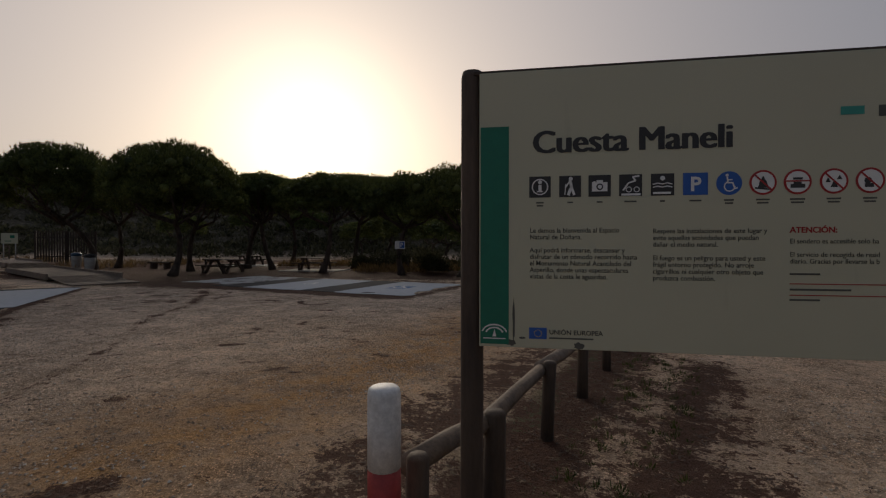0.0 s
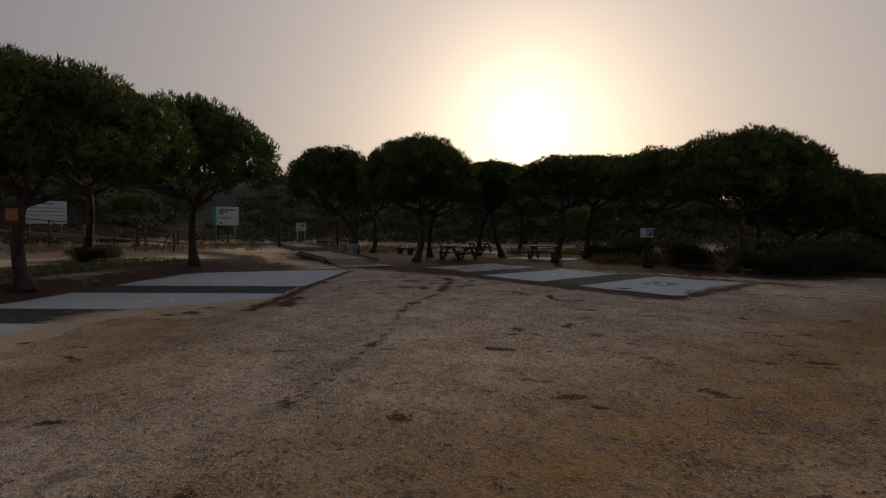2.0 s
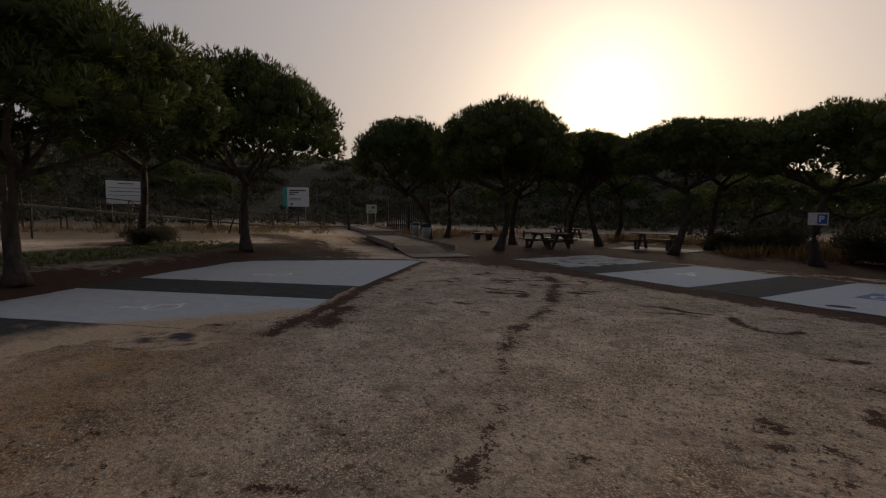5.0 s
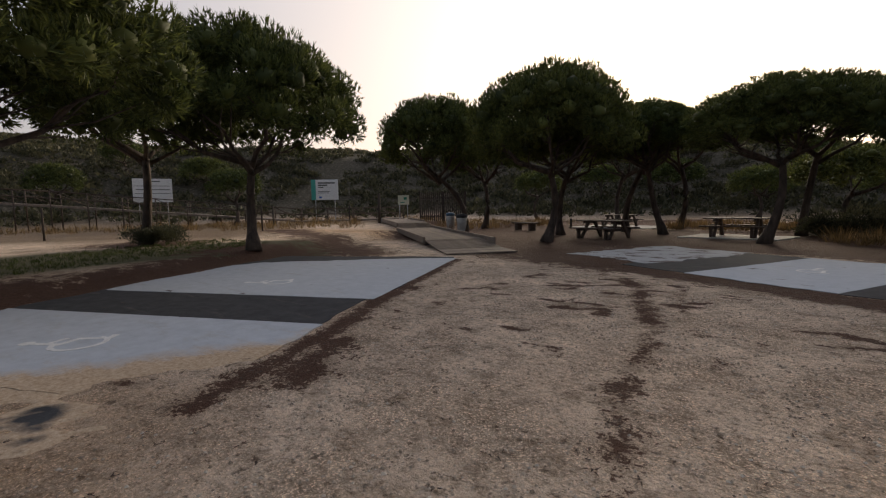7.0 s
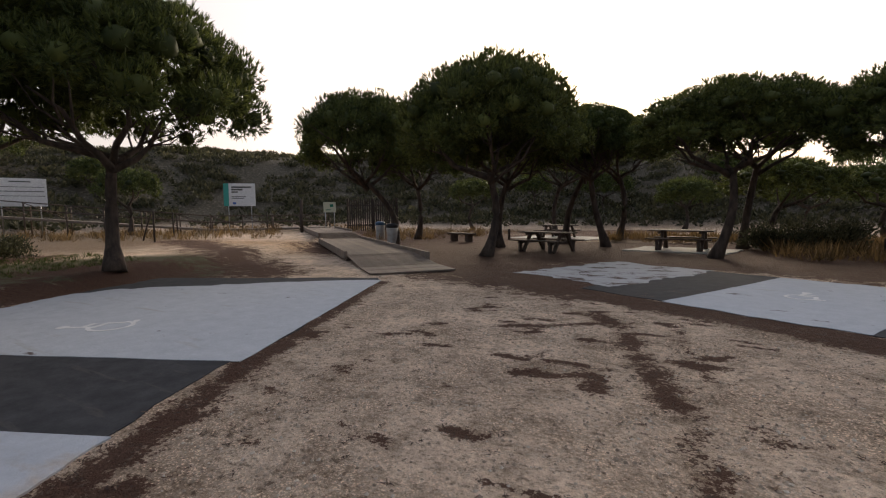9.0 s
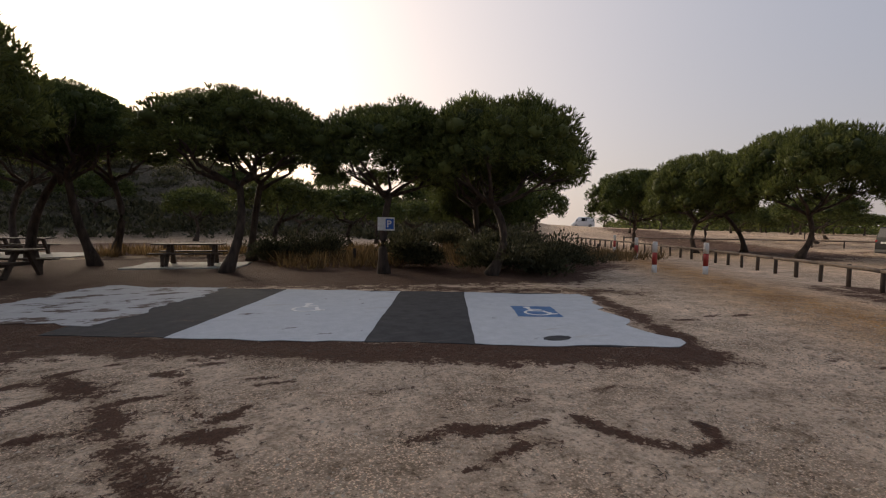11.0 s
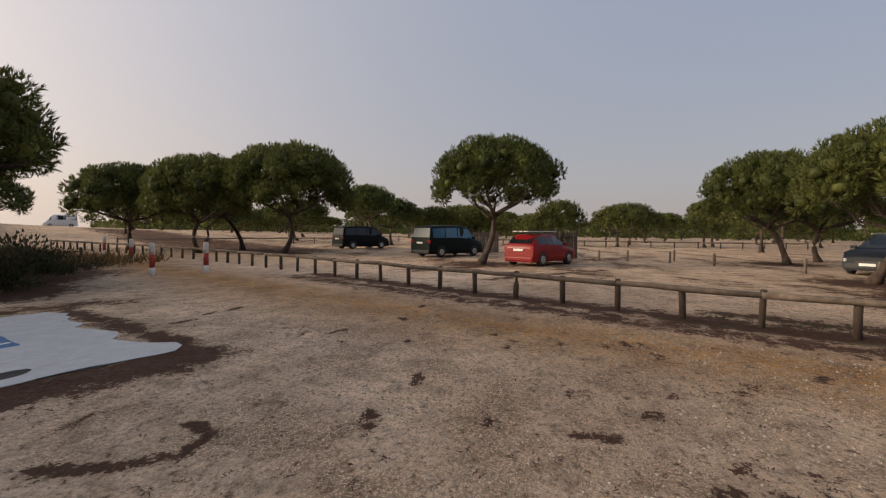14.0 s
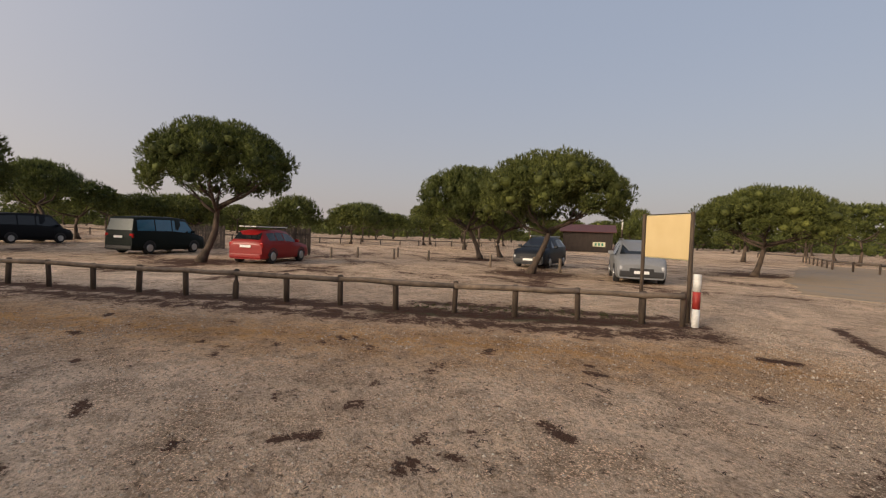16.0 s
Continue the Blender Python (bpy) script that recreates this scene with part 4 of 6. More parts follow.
# ---------------------------------------------------------------- cars
def car(name, m, label, L, W, H, prof, paint, glass, ride=0.2, wheel_r=0.32, axles=(0.8, 3.4), rack=False, rear_plate=True, windows=3, category="car", bars=False, bumper=None, rear_glass=None):
    """A car that points to +x from its tail at 0. prof: (x, belt height, top height, half width at the top)."""
    ob = thing(name, m, label, category, "parked vehicles")
    verts, faces = [], []
    hw = W / 2
    rings = []
    for x, belt, top, wtop in prof:
        e = min(1.0, 0.86 + 0.14 * min(1, min(x, L - x) / 0.45 + 0.15))
        w = hw * e
        ring = [(w * 0.90, ride), (w * 0.985, ride + 0.10), (w, ride + 0.30), (w * 0.995, (belt + ride) / 2 + 0.12), (w * 0.965, belt), (wtop * 1.0, max(belt + 0.01, top - 0.07)), (wtop * 0.90, max(belt + 0.015, top - 0.015)), (wtop * 0.5, top + 0.01)]
        rings.append([(x, -a, b) for a, b in ring] + [(x, a, b) for a, b in ring[::-1]])
    n = len(rings[0])
    for r in rings:
        verts += r
    for i in range(len(rings) - 1):
        for k in range(n):
            k2 = (k + 1) % n
            faces.append((i * n + k, (i + 1) * n + k, (i + 1) * n + k2, i * n + k2))
    faces.append(tuple(range(n)))
    faces.append(tuple((len(rings) - 1) * n + k for k in range(n))[::-1])
    bm = bmesh.new()
    for v in verts:
        bm.verts.new(v)
    bm.verts.ensure_lookup_table()
    for f in faces:
        bm.faces.new([bm.verts[i] for i in f])
    bmesh.ops.recalc_face_normals(bm, faces=bm.faces[:])
    body = part("body", bm, paint, ob)
    for p in body.data.polygons:
        p.use_smooth = len(p.vertices) == 4
    P = np.array(rings)

    def surf(x, k0, t):
        """A point of the right side's skin, between ring points k0 and k0 + 1, at x."""
        xs = P[:, 0, 0]
        i = int(np.clip(np.searchsorted(xs, x) - 1, 0, len(xs) - 2))
        s = (x - xs[i]) / (xs[i + 1] - xs[i])
        a = P[i, k0] * (1 - s) + P[i + 1, k0] * s
        b = P[i, k0 + 1] * (1 - s) + P[i + 1, k0 + 1] * s
        return Vector(a * (1 - t) + b * t)

    def panel(pn, pts, mat, out, lab=""):
        pts = [Vector(p) for p in pts]
        nrm = (pts[1] - pts[0]).cross(pts[-1] - pts[0]).normalized()
        if nrm.dot(Vector(out)) < 0:
            nrm = -nrm
        vs = [p + nrm * 0.008 for p in pts] + [p - nrm * 0.03 for p in pts]
        k = len(pts)
        fs = [tuple(range(k)), tuple(range(k, 2 * k))[::-1]] + [(i, (i + 1) % k, (i + 1) % k + k, i + k) for i in range(k)]
        return child(pn, mesh_from(pn, vs, fs, mat), ob, lab)

    cab = [i for i, p in enumerate(prof) if p[2] - p[1] > 0.25]
    i0, i1 = cab[0], cab[-1]
    x0, x1 = prof[i0][0], prof[i1][0]
    edges = np.linspace(x0 + 0.06, x1 - 0.02, windows + 1)
    for sgn in (1, -1):
        for a, b in zip(edges, edges[1:]):
            pts = [surf(a + 0.04, 4, 0.10), surf(b - 0.04, 4, 0.10), surf(b - 0.04, 4, 0.88), surf(a + 0.04, 4, 0.88)]
            if b == edges[-1] and prof[i1 + 1][0] > x1:
                tip = surf(b + (prof[i1 + 1][0] - b) * 0.62, 4, 0.1)
                pts = [pts[0], tip, pts[2], pts[3]]
            panel("side_window", [(p.x, p.y * sgn, p.z) for p in pts], glass, (0, -sgn, 0))
    # windscreen and rear window lie between the roof's end and the belt
    def cross(ia, ib, t0, t1, pn):
        A, B = P[ia], P[ib]
        lo = [A[5] * (1 - t0) + B[5] * t0, A[5] * (1 - t1) + B[5] * t1]
        pts = [Vector((lo[0][0], lo[0][1] * 0.93, lo[0][2] + 0.04)), Vector((lo[0][0], -lo[0][1] * 0.93, lo[0][2] + 0.04)), Vector((lo[1][0], -lo[1][1] * 0.93, lo[1][2] + 0.045)), Vector((lo[1][0], lo[1][1] * 0.93, lo[1][2] + 0.045))]
        panel(pn, pts, (rear_glass or glass) if pn != "windscreen" else M_CARGLASS, (1 if ib > ia else -1, 0, 0.5))

    cross(i1, i1 + 1, 0.08, 0.92, "windscreen")
    cross(i0, i0 - 1, 0.10, 0.92, "rear_window")
    # lamps, bumpers, plates
    for sgn in (1, -1):
        zb = prof[1][1]
        part("tail_lamp", box_bm(0.10, 0.20, 0.22, (0.06, sgn * (hw * 0.80), zb - 0.16), 0.03), M_REDLIGHT, ob)
        part("headlamp", box_bm(0.22, 0.36, 0.15, (L - 0.13, sgn * (hw * 0.68), prof[-1][1] - 0.08), 0.04, (0, 0, -sgn * 18)), M_CLEARLIGHT, ob)
        part("mirror", box_bm(0.12, 0.20, 0.15, (x1 + 0.22, sgn * (hw + 0.09), prof[i1][1] + 0.08), 0.03), paint, ob)
    part("front_bumper", box_bm(0.16, W * 0.84, 0.24, (L - 0.05, 0, ride + 0.17), 0.05), M_BLACKPLASTIC, ob)
    part("rear_bumper", box_bm(0.16, W * 0.86, 0.20, (0.03, 0, ride + 0.14), 0.05), bumper or M_BLACKPLASTIC, ob)
    part("grille", box_bm(0.05, W * 0.46, 0.14, (L - 0.0, 0, prof[-1][1] - 0.16), 0.03), M_BLACKPLASTIC, ob)
    part("number_plate", box_bm(0.02, 0.52, 0.11, (L + 0.035, 0, ride + 0.24), 0.004), M_PLATE, ob)
    if rear_plate:
        part("number_plate", box_bm(0.02, 0.52, 0.11, (-0.03, 0, prof[1][1] - 0.22), 0.004), M_PLATE, ob)
    for ax in axles:
        for sgn in (1, -1):
            wheel = part("wheel", box_bm(0.08, 0.16, 0.08, (0, 0, 0), 0.01), M_BLACKPLASTIC, ob, m=Matrix.Translation((ax, sgn * (hw - 0.115), wheel_r)))
            v, f = turned([(wheel_r * 0.62, -0.115), (wheel_r * 0.9, -0.115), (wheel_r, -0.085), (wheel_r, 0.085), (wheel_r * 0.9, 0.115), (wheel_r * 0.62, 0.115)], 24)
            rot = Matrix.Rotation(radians(90), 4, "X")
            child("tyre", mesh_from("tyre", [rot @ Vector(p) for p in v], f, M_RUBBER, True), wheel)
            bm = bmesh.new()
            bmesh.ops.create_cone(bm, cap_ends=True, segments=20, radius1=wheel_r * 0.62, radius2=wheel_r * 0.55, depth=0.04, matrix=Matrix.Translation((0, sgn * 0.125, 0)) @ Matrix.Rotation(radians(-90 * sgn), 4, "X"))
            part("rim", bm, M_RIM, wheel)
            v, f = [], []
            for k in range(13):
                a = math.pi * k / 12
                for r in (wheel_r * 1.02, wheel_r * 1.2):
                    v.append((ax + r * math.cos(a), sgn * (hw + 0.006), wheel_r + r * math.sin(a)))
                    v.append((ax + r * math.cos(a), sgn * (hw - 0.12), wheel_r + r * math.sin(a)))
            for k in range(12):
                b0 = k * 4
                f += [(b0, b0 + 2, b0 + 6, b0 + 4), (b0, b0 + 4, b0 + 5, b0 + 1), (b0 + 2, b0 + 3, b0 + 7, b0 + 6)]
            child("wheel_arch", mesh_from("wheel_arch", v, f, M_BLACKPLASTIC), ob)
    if rack:
        for xx in (x0 + 0.55, x1 - 0.35):
            part("roof_bar", box_bm(0.06, W * 0.78, 0.04, (xx, 0, H + 0.08), 0.012), M_BLACKPLASTIC, ob)
        for k in (-0.3, 0.0, 0.3):
            part("roof_load", box_bm(x1 - x0 + 0.6, 0.22, 0.05, ((x0 + x1) / 2, k, H + 0.12), 0.015), M_WHITEPAINT, ob, "pale long board on roof bars")
    if bars:
        for sgn in (1, -1):
            part("roof_rail", box_bm(x1 - x0 - 0.1, 0.04, 0.05, ((x0 + x1) / 2, sgn * prof[i0][3] * 0.88, H + 0.03), 0.012), M_RIM, ob)
    return ob


HATCH = [(0.0, 0.80, 0.82, 0.66), (0.05, 0.98, 1.0, 0.68), (0.42, 0.98, 1.43, 0.58), (1.1, 0.97, 1.50, 0.60), (1.9, 0.95, 1.50, 0.60), (2.45, 0.93, 1.42, 0.57), (3.2, 0.90, 0.94, 0.70), (3.9, 0.78, 0.82, 0.66), (4.2, 0.60, 0.64, 0.55)]
VAN = [(0.0, 0.85, 0.87, 0.80), (0.04, 1.10, 1.12, 0.84), (0.20, 1.12, 1.88, 0.76), (1.4, 1.12, 1.95, 0.78), (2.8, 1.12, 1.95, 0.78), (3.5, 1.10, 1.88, 0.74), (4.25, 1.02, 1.06, 0.78), (4.7, 0.88, 0.92, 0.72), (4.9, 0.62, 0.66, 0.62)]
SUV = [(0.0, 0.85, 0.87, 0.70), (0.05, 1.08, 1.10, 0.74), (0.38, 1.08, 1.55, 0.60), (1.1, 1.06, 1.64, 0.63), (2.1, 1.04, 1.62, 0.63), (2.6, 1.03, 1.52, 0.60), (3.35, 1.0, 1.04, 0.76), (4.1, 0.92, 0.96, 0.72), (4.38, 0.68, 0.72, 0.62)]


def parked(x, y, az, back):
    """A pose whose point at back metres from the tail stands on (x, y)."""
    d = Vector((math.cos(radians(az)), math.sin(radians(az))))
    return pose(x - d.x * back, y - d.y * back, float(height(x, y)), 0, 0, az)


M_PALEGLASS = plain("pale_curtained_glass", (0.26, 0.28, 0.27), 0.2, 0, 0.2)
M_CARRED = plain("red_car_paint", (0.25, 0.009, 0.010), 0.45, 0.0, 0.1, 0.3)
M_CARGREEN = plain("dark_green_van_paint", (0.006, 0.011, 0.010), 0.5, 0.0, 0.0, 0.12)
M_CARBLACK = plain("black_car_paint", (0.005, 0.006, 0.008), 0.45, 0.0, 0.0, 0.12)
M_CARNAVY = plain("dark_blue_car_paint", (0.009, 0.012, 0.018), 0.4, 0.0, 0.0, 0.2)
M_CARGREY = plain("silver_grey_car_paint", (0.19, 0.20, 0.215), 0.4, 0.0, 0.1, 0.4)
M_CARWHITE = plain("white_van_paint", (0.72, 0.73, 0.75), 0.4, 0, 0.4)

car("hatchback", parked(16.9, 8.95, -33, 2.1), "red hatchback with pale boards on its roof rack", 4.2, 1.76, 1.5, HATCH, M_CARRED, M_CARGLASS, rack=True, axles=(0.75, 3.3), bumper=M_CARRED)
car("van", parked(22.9, 14.6, -36, 2.4), "dark green van with blue curtained side windows", 4.9, 1.9, 1.95, VAN, M_CARGREEN, M_BLUEGLASS, axles=(0.95, 3.95), category="van", rear_glass=M_PALEGLASS)
car("van", parked(32.5, 23.8, -36, 2.4), "black people-carrier van parked under the pines", 4.9, 1.9, 1.9, VAN, M_CARBLACK, M_CARGLASS, axles=(0.95, 3.95), category="van")
car("suv", parked(13.9, -3.4, 128, 4.38), "dark blue car with roof bars parked behind a pine", 4.38, 1.84, 1.64, SUV, M_CARNAVY, M_CARGLASS, axles=(0.85, 3.5), bars=True)
car("suv", parked(6.4, -3.5, 141, 4.38), "silver-grey sport utility car facing the fence", 4.38, 1.84, 1.64, SUV, M_CARGREY, M_CARGLASS, axles=(0.85, 3.5), bars=True)


# ---------------------------------------------------------------- bollards
def bollard(x, y, h, r, bands, label, group):
    """bands: heights at which the colour changes, from the ground up, white first unless told."""
    ob = thing("bollard", Matrix.Translation((x, y, float(height(x, y)))), label, "bollard", group)
    z = -0.1
    for k, (z1, mat) in enumerate(bands):
        last = k == len(bands) - 1
        prof = [(r, z), (r * 1.01, (z + z1) / 2), (r, z1)]
        if last:
            prof = [(r, z), (r * 1.01, (z + z1) / 2), (r, z1 - 0.03), (r * 0.93, z1 - 0.008), (r * 0.8, z1)]
        v, f = turned(prof, 18)
        child("cap_section" if last else "band", mesh_from("band", v, f, mat, True), ob)
        z = z1
    return ob


W_, R_ = M_WHITEPAINT, M_REDPAINT
bollard(-0.245, 1.92, 1.01, 0.07, [(0.34, W_), (0.675, R_), (1.01, W_)], "white round bollard with one red band", "bollards")
for bx, by in ((7.1, 22.2), (8.45, 21.2), (11.9, 27.5), (16.9, 34.0)):
    bollard(bx, by, 1.1, 0.085, [(0.28, W_), (0.72, R_), (1.1, W_)], "white round bollard with one red band beside the track", "bollards")

# ---------------------------------------------------------------- flat print and lettering
def lettering(name, text, size, m, mat, parent, align="LEFT", bold=0.0, stretch=1.0):
    """Raised print in the built-in font, as a mesh under parent."""
    cu = bpy.data.curves.new(name, "FONT")
    cu.body, cu.size, cu.align_x, cu.extrude, cu.offset = text, size, align, 0.0006, bold
    cu.resolution_u = 3
    tmp = bpy.data.objects.new("tmp", cu)
    scene.collection.objects.link(tmp)
    bpy.context.view_layer.update()
    me = bpy.data.meshes.new_from_object(tmp.evaluated_get(bpy.context.evaluated_depsgraph_get()))
    bpy.data.objects.remove(tmp)
    me.name = name
    me.materials.clear()
    me.materials.append(mat)
    return child(name, me, parent, "", m @ Matrix.Diagonal((stretch, 1, 1, 1)))


def disc_outline(r, n=28, cx=0.0, cy=0.0, a0=0.0, a1=360.0):
    return [(cx + r * math.cos(radians(a0 + (a1 - a0) * k / n)), cy + r * math.sin(radians(a0 + (a1 - a0) * k / n))) for k in range(n)]


def plate(name, outlines, thick, m, mat, parent, label=""):
    """Flat closed shapes (lists of x, y), lifted by thick."""
    verts, faces = [], []
    for o in outlines:
        b, n = len(verts), len(o)
        area = sum(o[i][0] * o[(i + 1) % n][1] - o[(i + 1) % n][0] * o[i][1] for i in range(n))
        o = o if area > 0 else o[::-1]
        verts += [(x, y, thick) for x, y in o] + [(x, y, 0) for x, y in o]
        faces += [tuple(range(b, b + n))] + [(b + i, b + n + i, b + n + (i + 1) % n, b + (i + 1) % n) for i in range(n)]
    return child(name, mesh_from(name, verts, faces, mat), parent, label, m)


def rect(x0, y0, x1, y1):
    return [(x0, y0), (x1, y0), (x1, y1), (x0, y1)]


def band(points, w):
    """A stroke of width w through points, as one outline per piece."""
    out = []
    for (x0, y0), (x1, y1) in zip(points, points[1:]):
        dx, dy = x1 - x0, y1 - y0
        L = math.hypot(dx, dy) or 1
        nx, ny = -dy / L * w / 2, dx / L * w / 2
        ex, ey = dx / L * w * 0.3, dy / L * w * 0.3
        out.append([(x0 - nx - ex, y0 - ny - ey), (x1 - nx + ex, y1 - ny + ey), (x1 + nx + ex, y1 + ny + ey), (x0 + nx - ex, y0 + ny - ey)])
    return out


def wheelchair(s):
    """The seated-traveller sign as strokes, about s high, centred."""
    p = lambda *q: [(x * s, y * s) for x, y in q]
    arc = [(0.02 + 0.24 * math.cos(radians(a)), -0.16 + 0.24 * math.sin(radians(a))) for a in range(120, 361, 20)]
    return [disc_outline(0.075 * s, 14, -0.10 * s, 0.40 * s)] + band(p((-0.09, 0.30), (-0.06, 0.02), (0.16, 0.02), (0.26, -0.28), (0.36, -0.24)), 0.07 * s) + band(p((-0.08, 0.17), (0.13, 0.17)), 0.06 * s) + band(p(*arc), 0.055 * s)


# ---------------------------------------------------------------- welcome board
def welcome_board():
    K, az, W = 0.87, -9.8, 1.66      # K: the print was laid out at 1 and is set at K
    ob = thing("information_board", Matrix.Translation((0.113, 1.68, 1.6 * (1 - K))) @ pose(0, 0, 0, 0, 0, az) @ Matrix.Scale(K, 4), "large cream information board with dark lettering between two timber posts", "sign")
    rng = random.Random(4)
    for x, lean in ((-0.01, 0.0), (W + 0.05, 0.012)):
        v, f = tube([(x, 0.02, -0.5), (x, 0.02, 0.9), (x + lean, 0.02, 2.30), (x + lean, 0.02, 2.325)], [0.05, 0.049, 0.047, 0.042], 14, 0.02, rng)
        child("post", mesh_from("post", v, f, M_POSTWOOD, True), ob, "brown round timber post")
    z0, z1 = 1.185, 2.30
    part("panel", box_bm(W - 0.03, 0.012, z1 - z0, (W / 2 + 0.01, -0.028, (z0 + z1) / 2), 0.003), M_CREAM, ob, "cream printed sheet, slightly stained")
    part("back_panel", box_bm(W - 0.06, 0.012, z1 - z0 - 0.05, (W / 2 + 0.01, 0.012, (z0 + z1) / 2), 0.003), M_TANBACK, ob, "plain tan back sheet")
    part("top_strip", box_bm(W + 0.02, 0.045, 0.014, (W / 2 + 0.01, -0.006, z1 + 0.004), 0.003), M_DARKWOOD, ob)
    face = lambda x, z, d=0.0: Matrix.Translation((x, -0.0345 - d, z)) @ Matrix.Rotation(radians(90), 4, "X")
    plate("green_band", [rect(0, 0, 0.115, 0.882)], 0.001, face(0.03, z0 + 0.012), M_GREEN, ob, "dark green printed band")
    arcs = band([(0.05 * math.cos(radians(a)), 0.036 * math.sin(radians(a))) for a in range(15, 166, 15)], 0.006) + band([(0.034 * math.cos(radians(a)), 0.024 * math.sin(radians(a))) for a in range(15, 166, 15)], 0.006) + [[(-0.008, -0.012), (0.008, -0.012), (0, 0.018)]] + [rect(-0.045, -0.022, 0.045, -0.018)]
    plate("emblem", arcs, 0.001, face(0.087, z0 + 0.055, 0.0015), M_WHITEINK, ob)
    title = lettering("title", "Cuesta Maneli", 0.1275, face(0.230, 1.968, 0.0005), M_INK, ob, stretch=1.010)
    heavy = bmesh.new()
    for k in range(5):
        heavy.from_mesh(title.data)
        bmesh.ops.translate(heavy, vec=(0.0026, 0.0009 * (1 if k % 2 else -1), 0.0002), verts=heavy.verts[:])
    heavy.to_mesh(title.data)
    heavy.free()
    # pictograms, dark or blue squares first, then the forbidding discs
    S, zc = 0.084, 1.832
    xs = [0.268, 0.385, 0.497, 0.612, 0.728, 0.845, 0.962, 1.077, 1.192, 1.31, 1.425]
    sq = rect(-S / 2, -S / 2, S / 2, S / 2)
    s2 = lambda pts: [(x * S, y * S) for x, y in pts]
    white = [
        band(s2([(0.36 * math.cos(radians(a)), 0.36 * math.sin(radians(a))) for a in range(0, 361, 20)]), 0.005) + [rect(-0.006, -0.02, 0.006, 0.008), disc_outline(0.008, 10, 0, 0.019)] + [rect(-0.012, -0.021, 0.012, -0.016)],
        [disc_outline(0.008, 10, 0.002, 0.03)] + band(s2([(0.0, 0.25), (0.06, -0.02), (-0.08, -0.38)]), 0.011) + band(s2([(0.05, -0.02), (0.18, -0.38)]), 0.01) + band(s2([(-0.05, 0.2), (-0.2, -0.02)]), 0.006) + band(s2([(-0.2, 0.1), (-0.24, -0.38)]), 0.003),
        [rect(-0.029, -0.022, 0.029, 0.014), rect(-0.012, 0.014, 0.012, 0.022), rect(-0.024, 0.014, -0.016, 0.018)],
        band(s2([(-0.32, -0.22), (-0.1, 0.1), (0.2, 0.2), (0.1, 0.38), (0.36, 0.42)]), 0.006) + band(s2([(-0.08 + 0.12 * math.cos(radians(a)), -0.2 + 0.12 * math.sin(radians(a))) for a in range(0, 361, 40)]), 0.003) + band(s2([(0.26 + 0.12 * math.cos(radians(a)), -0.2 + 0.12 * math.sin(radians(a))) for a in range(0, 361, 40)]), 0.003) + [rect(-0.034, -0.04, 0.036, -0.032)],
        [disc_outline(0.009, 12, 0, 0.024)] + band(s2([(-0.4, 0.02), (-0.2, 0.07), (0, 0.02), (0.2, 0.07), (0.4, 0.02)]), 0.004) + band(s2([(-0.4, -0.12), (-0.2, -0.07), (0, -0.12), (0.2, -0.07), (0.4, -0.12)]), 0.004) + [rect(-0.034, -0.036, 0.03, -0.028)],
        None, None]
    for i, x in enumerate(xs):
        if i < 5:
            back = plate("pictogram", [sq], 0.001, face(x, zc), M_INK, ob, "black square pictogram")
            plate("symbol", white[i], 0.001, Matrix.Translation((0, 0, 0.0012)), M_WHITEINK, back)
            if i == 2:
                plate("symbol", [disc_outline(0.013, 16, 0, -0.004)], 0.0008, Matrix.Translation((0, 0, 0.0024)), M_INK, back)
                plate("symbol", [disc_outline(0.008, 16, 0, -0.004)], 0.0008, Matrix.Translation((0, 0, 0.0034)), M_WHITEINK, back)
        elif i == 5:
            back = plate("pictogram", [rect(-S * 0.52, -S * 0.5, S * 0.52, S * 0.5)], 0.001, face(x, zc), M_BLUEINK, ob, "blue parking pictogram")
            lettering("symbol", "P", 0.075, Matrix.Translation((0, -0.026, 0.0015)), M_WHITEINK, back, "CENTER", 0.002)
        elif i == 6:
            back = plate("pictogram", [disc_outline(S * 0.53)], 0.001, face(x, zc), M_BLUEINK, ob, "blue round wheelchair pictogram")
            plate("symbol", wheelchair(0.075), 0.001, Matrix.Translation((0, 0, 0.0012)), M_WHITEINK, back)
        else:
            back = plate("pictogram", [disc_outline(S * 0.55)], 0.001, face(x, zc), M_REDINK, ob, "red-ringed prohibition pictogram")
            plate("symbol", [disc_outline(S * 0.46)], 0.0008, Matrix.Translation((0, 0, 0.0012)), M_WHITEINK, back)
            shapes = {7: [[(-0.018, -0.02), (0.018, -0.02), (0.012, 0.002), (0.0, 0.024), (-0.012, 0.002)]] + band([(-0.026, -0.02), (0.026, -0.026)], 0.006), 8: [rect(-0.024, -0.022, 0.024, -0.008), rect(-0.014, -0.008, 0.012, 0.0), rect(-0.016, 0.008, 0.016, 0.016)], 9: [[(-0.012, -0.022), (0.012, -0.022), (0.0, 0.006)], [(-0.028, -0.004), (-0.012, -0.004), (-0.02, 0.014)], [(0.008, 0.006), (0.026, 0.006), (0.017, 0.022)]], 10: [disc_outline(0.012, 12, -0.008, 0.0), rect(-0.018, -0.024, 0.01, -0.01)]}[i]
            plate("symbol", shapes, 0.0006, Matrix.Translation((0, 0, 0.0022)), M_INK, back)
            bar = band([(-0.028, 0.028), (0.028, -0.028)], 0.006) if i != 8 else band([(-0.038, 0.003), (0.038, 0.003)], 0.005)
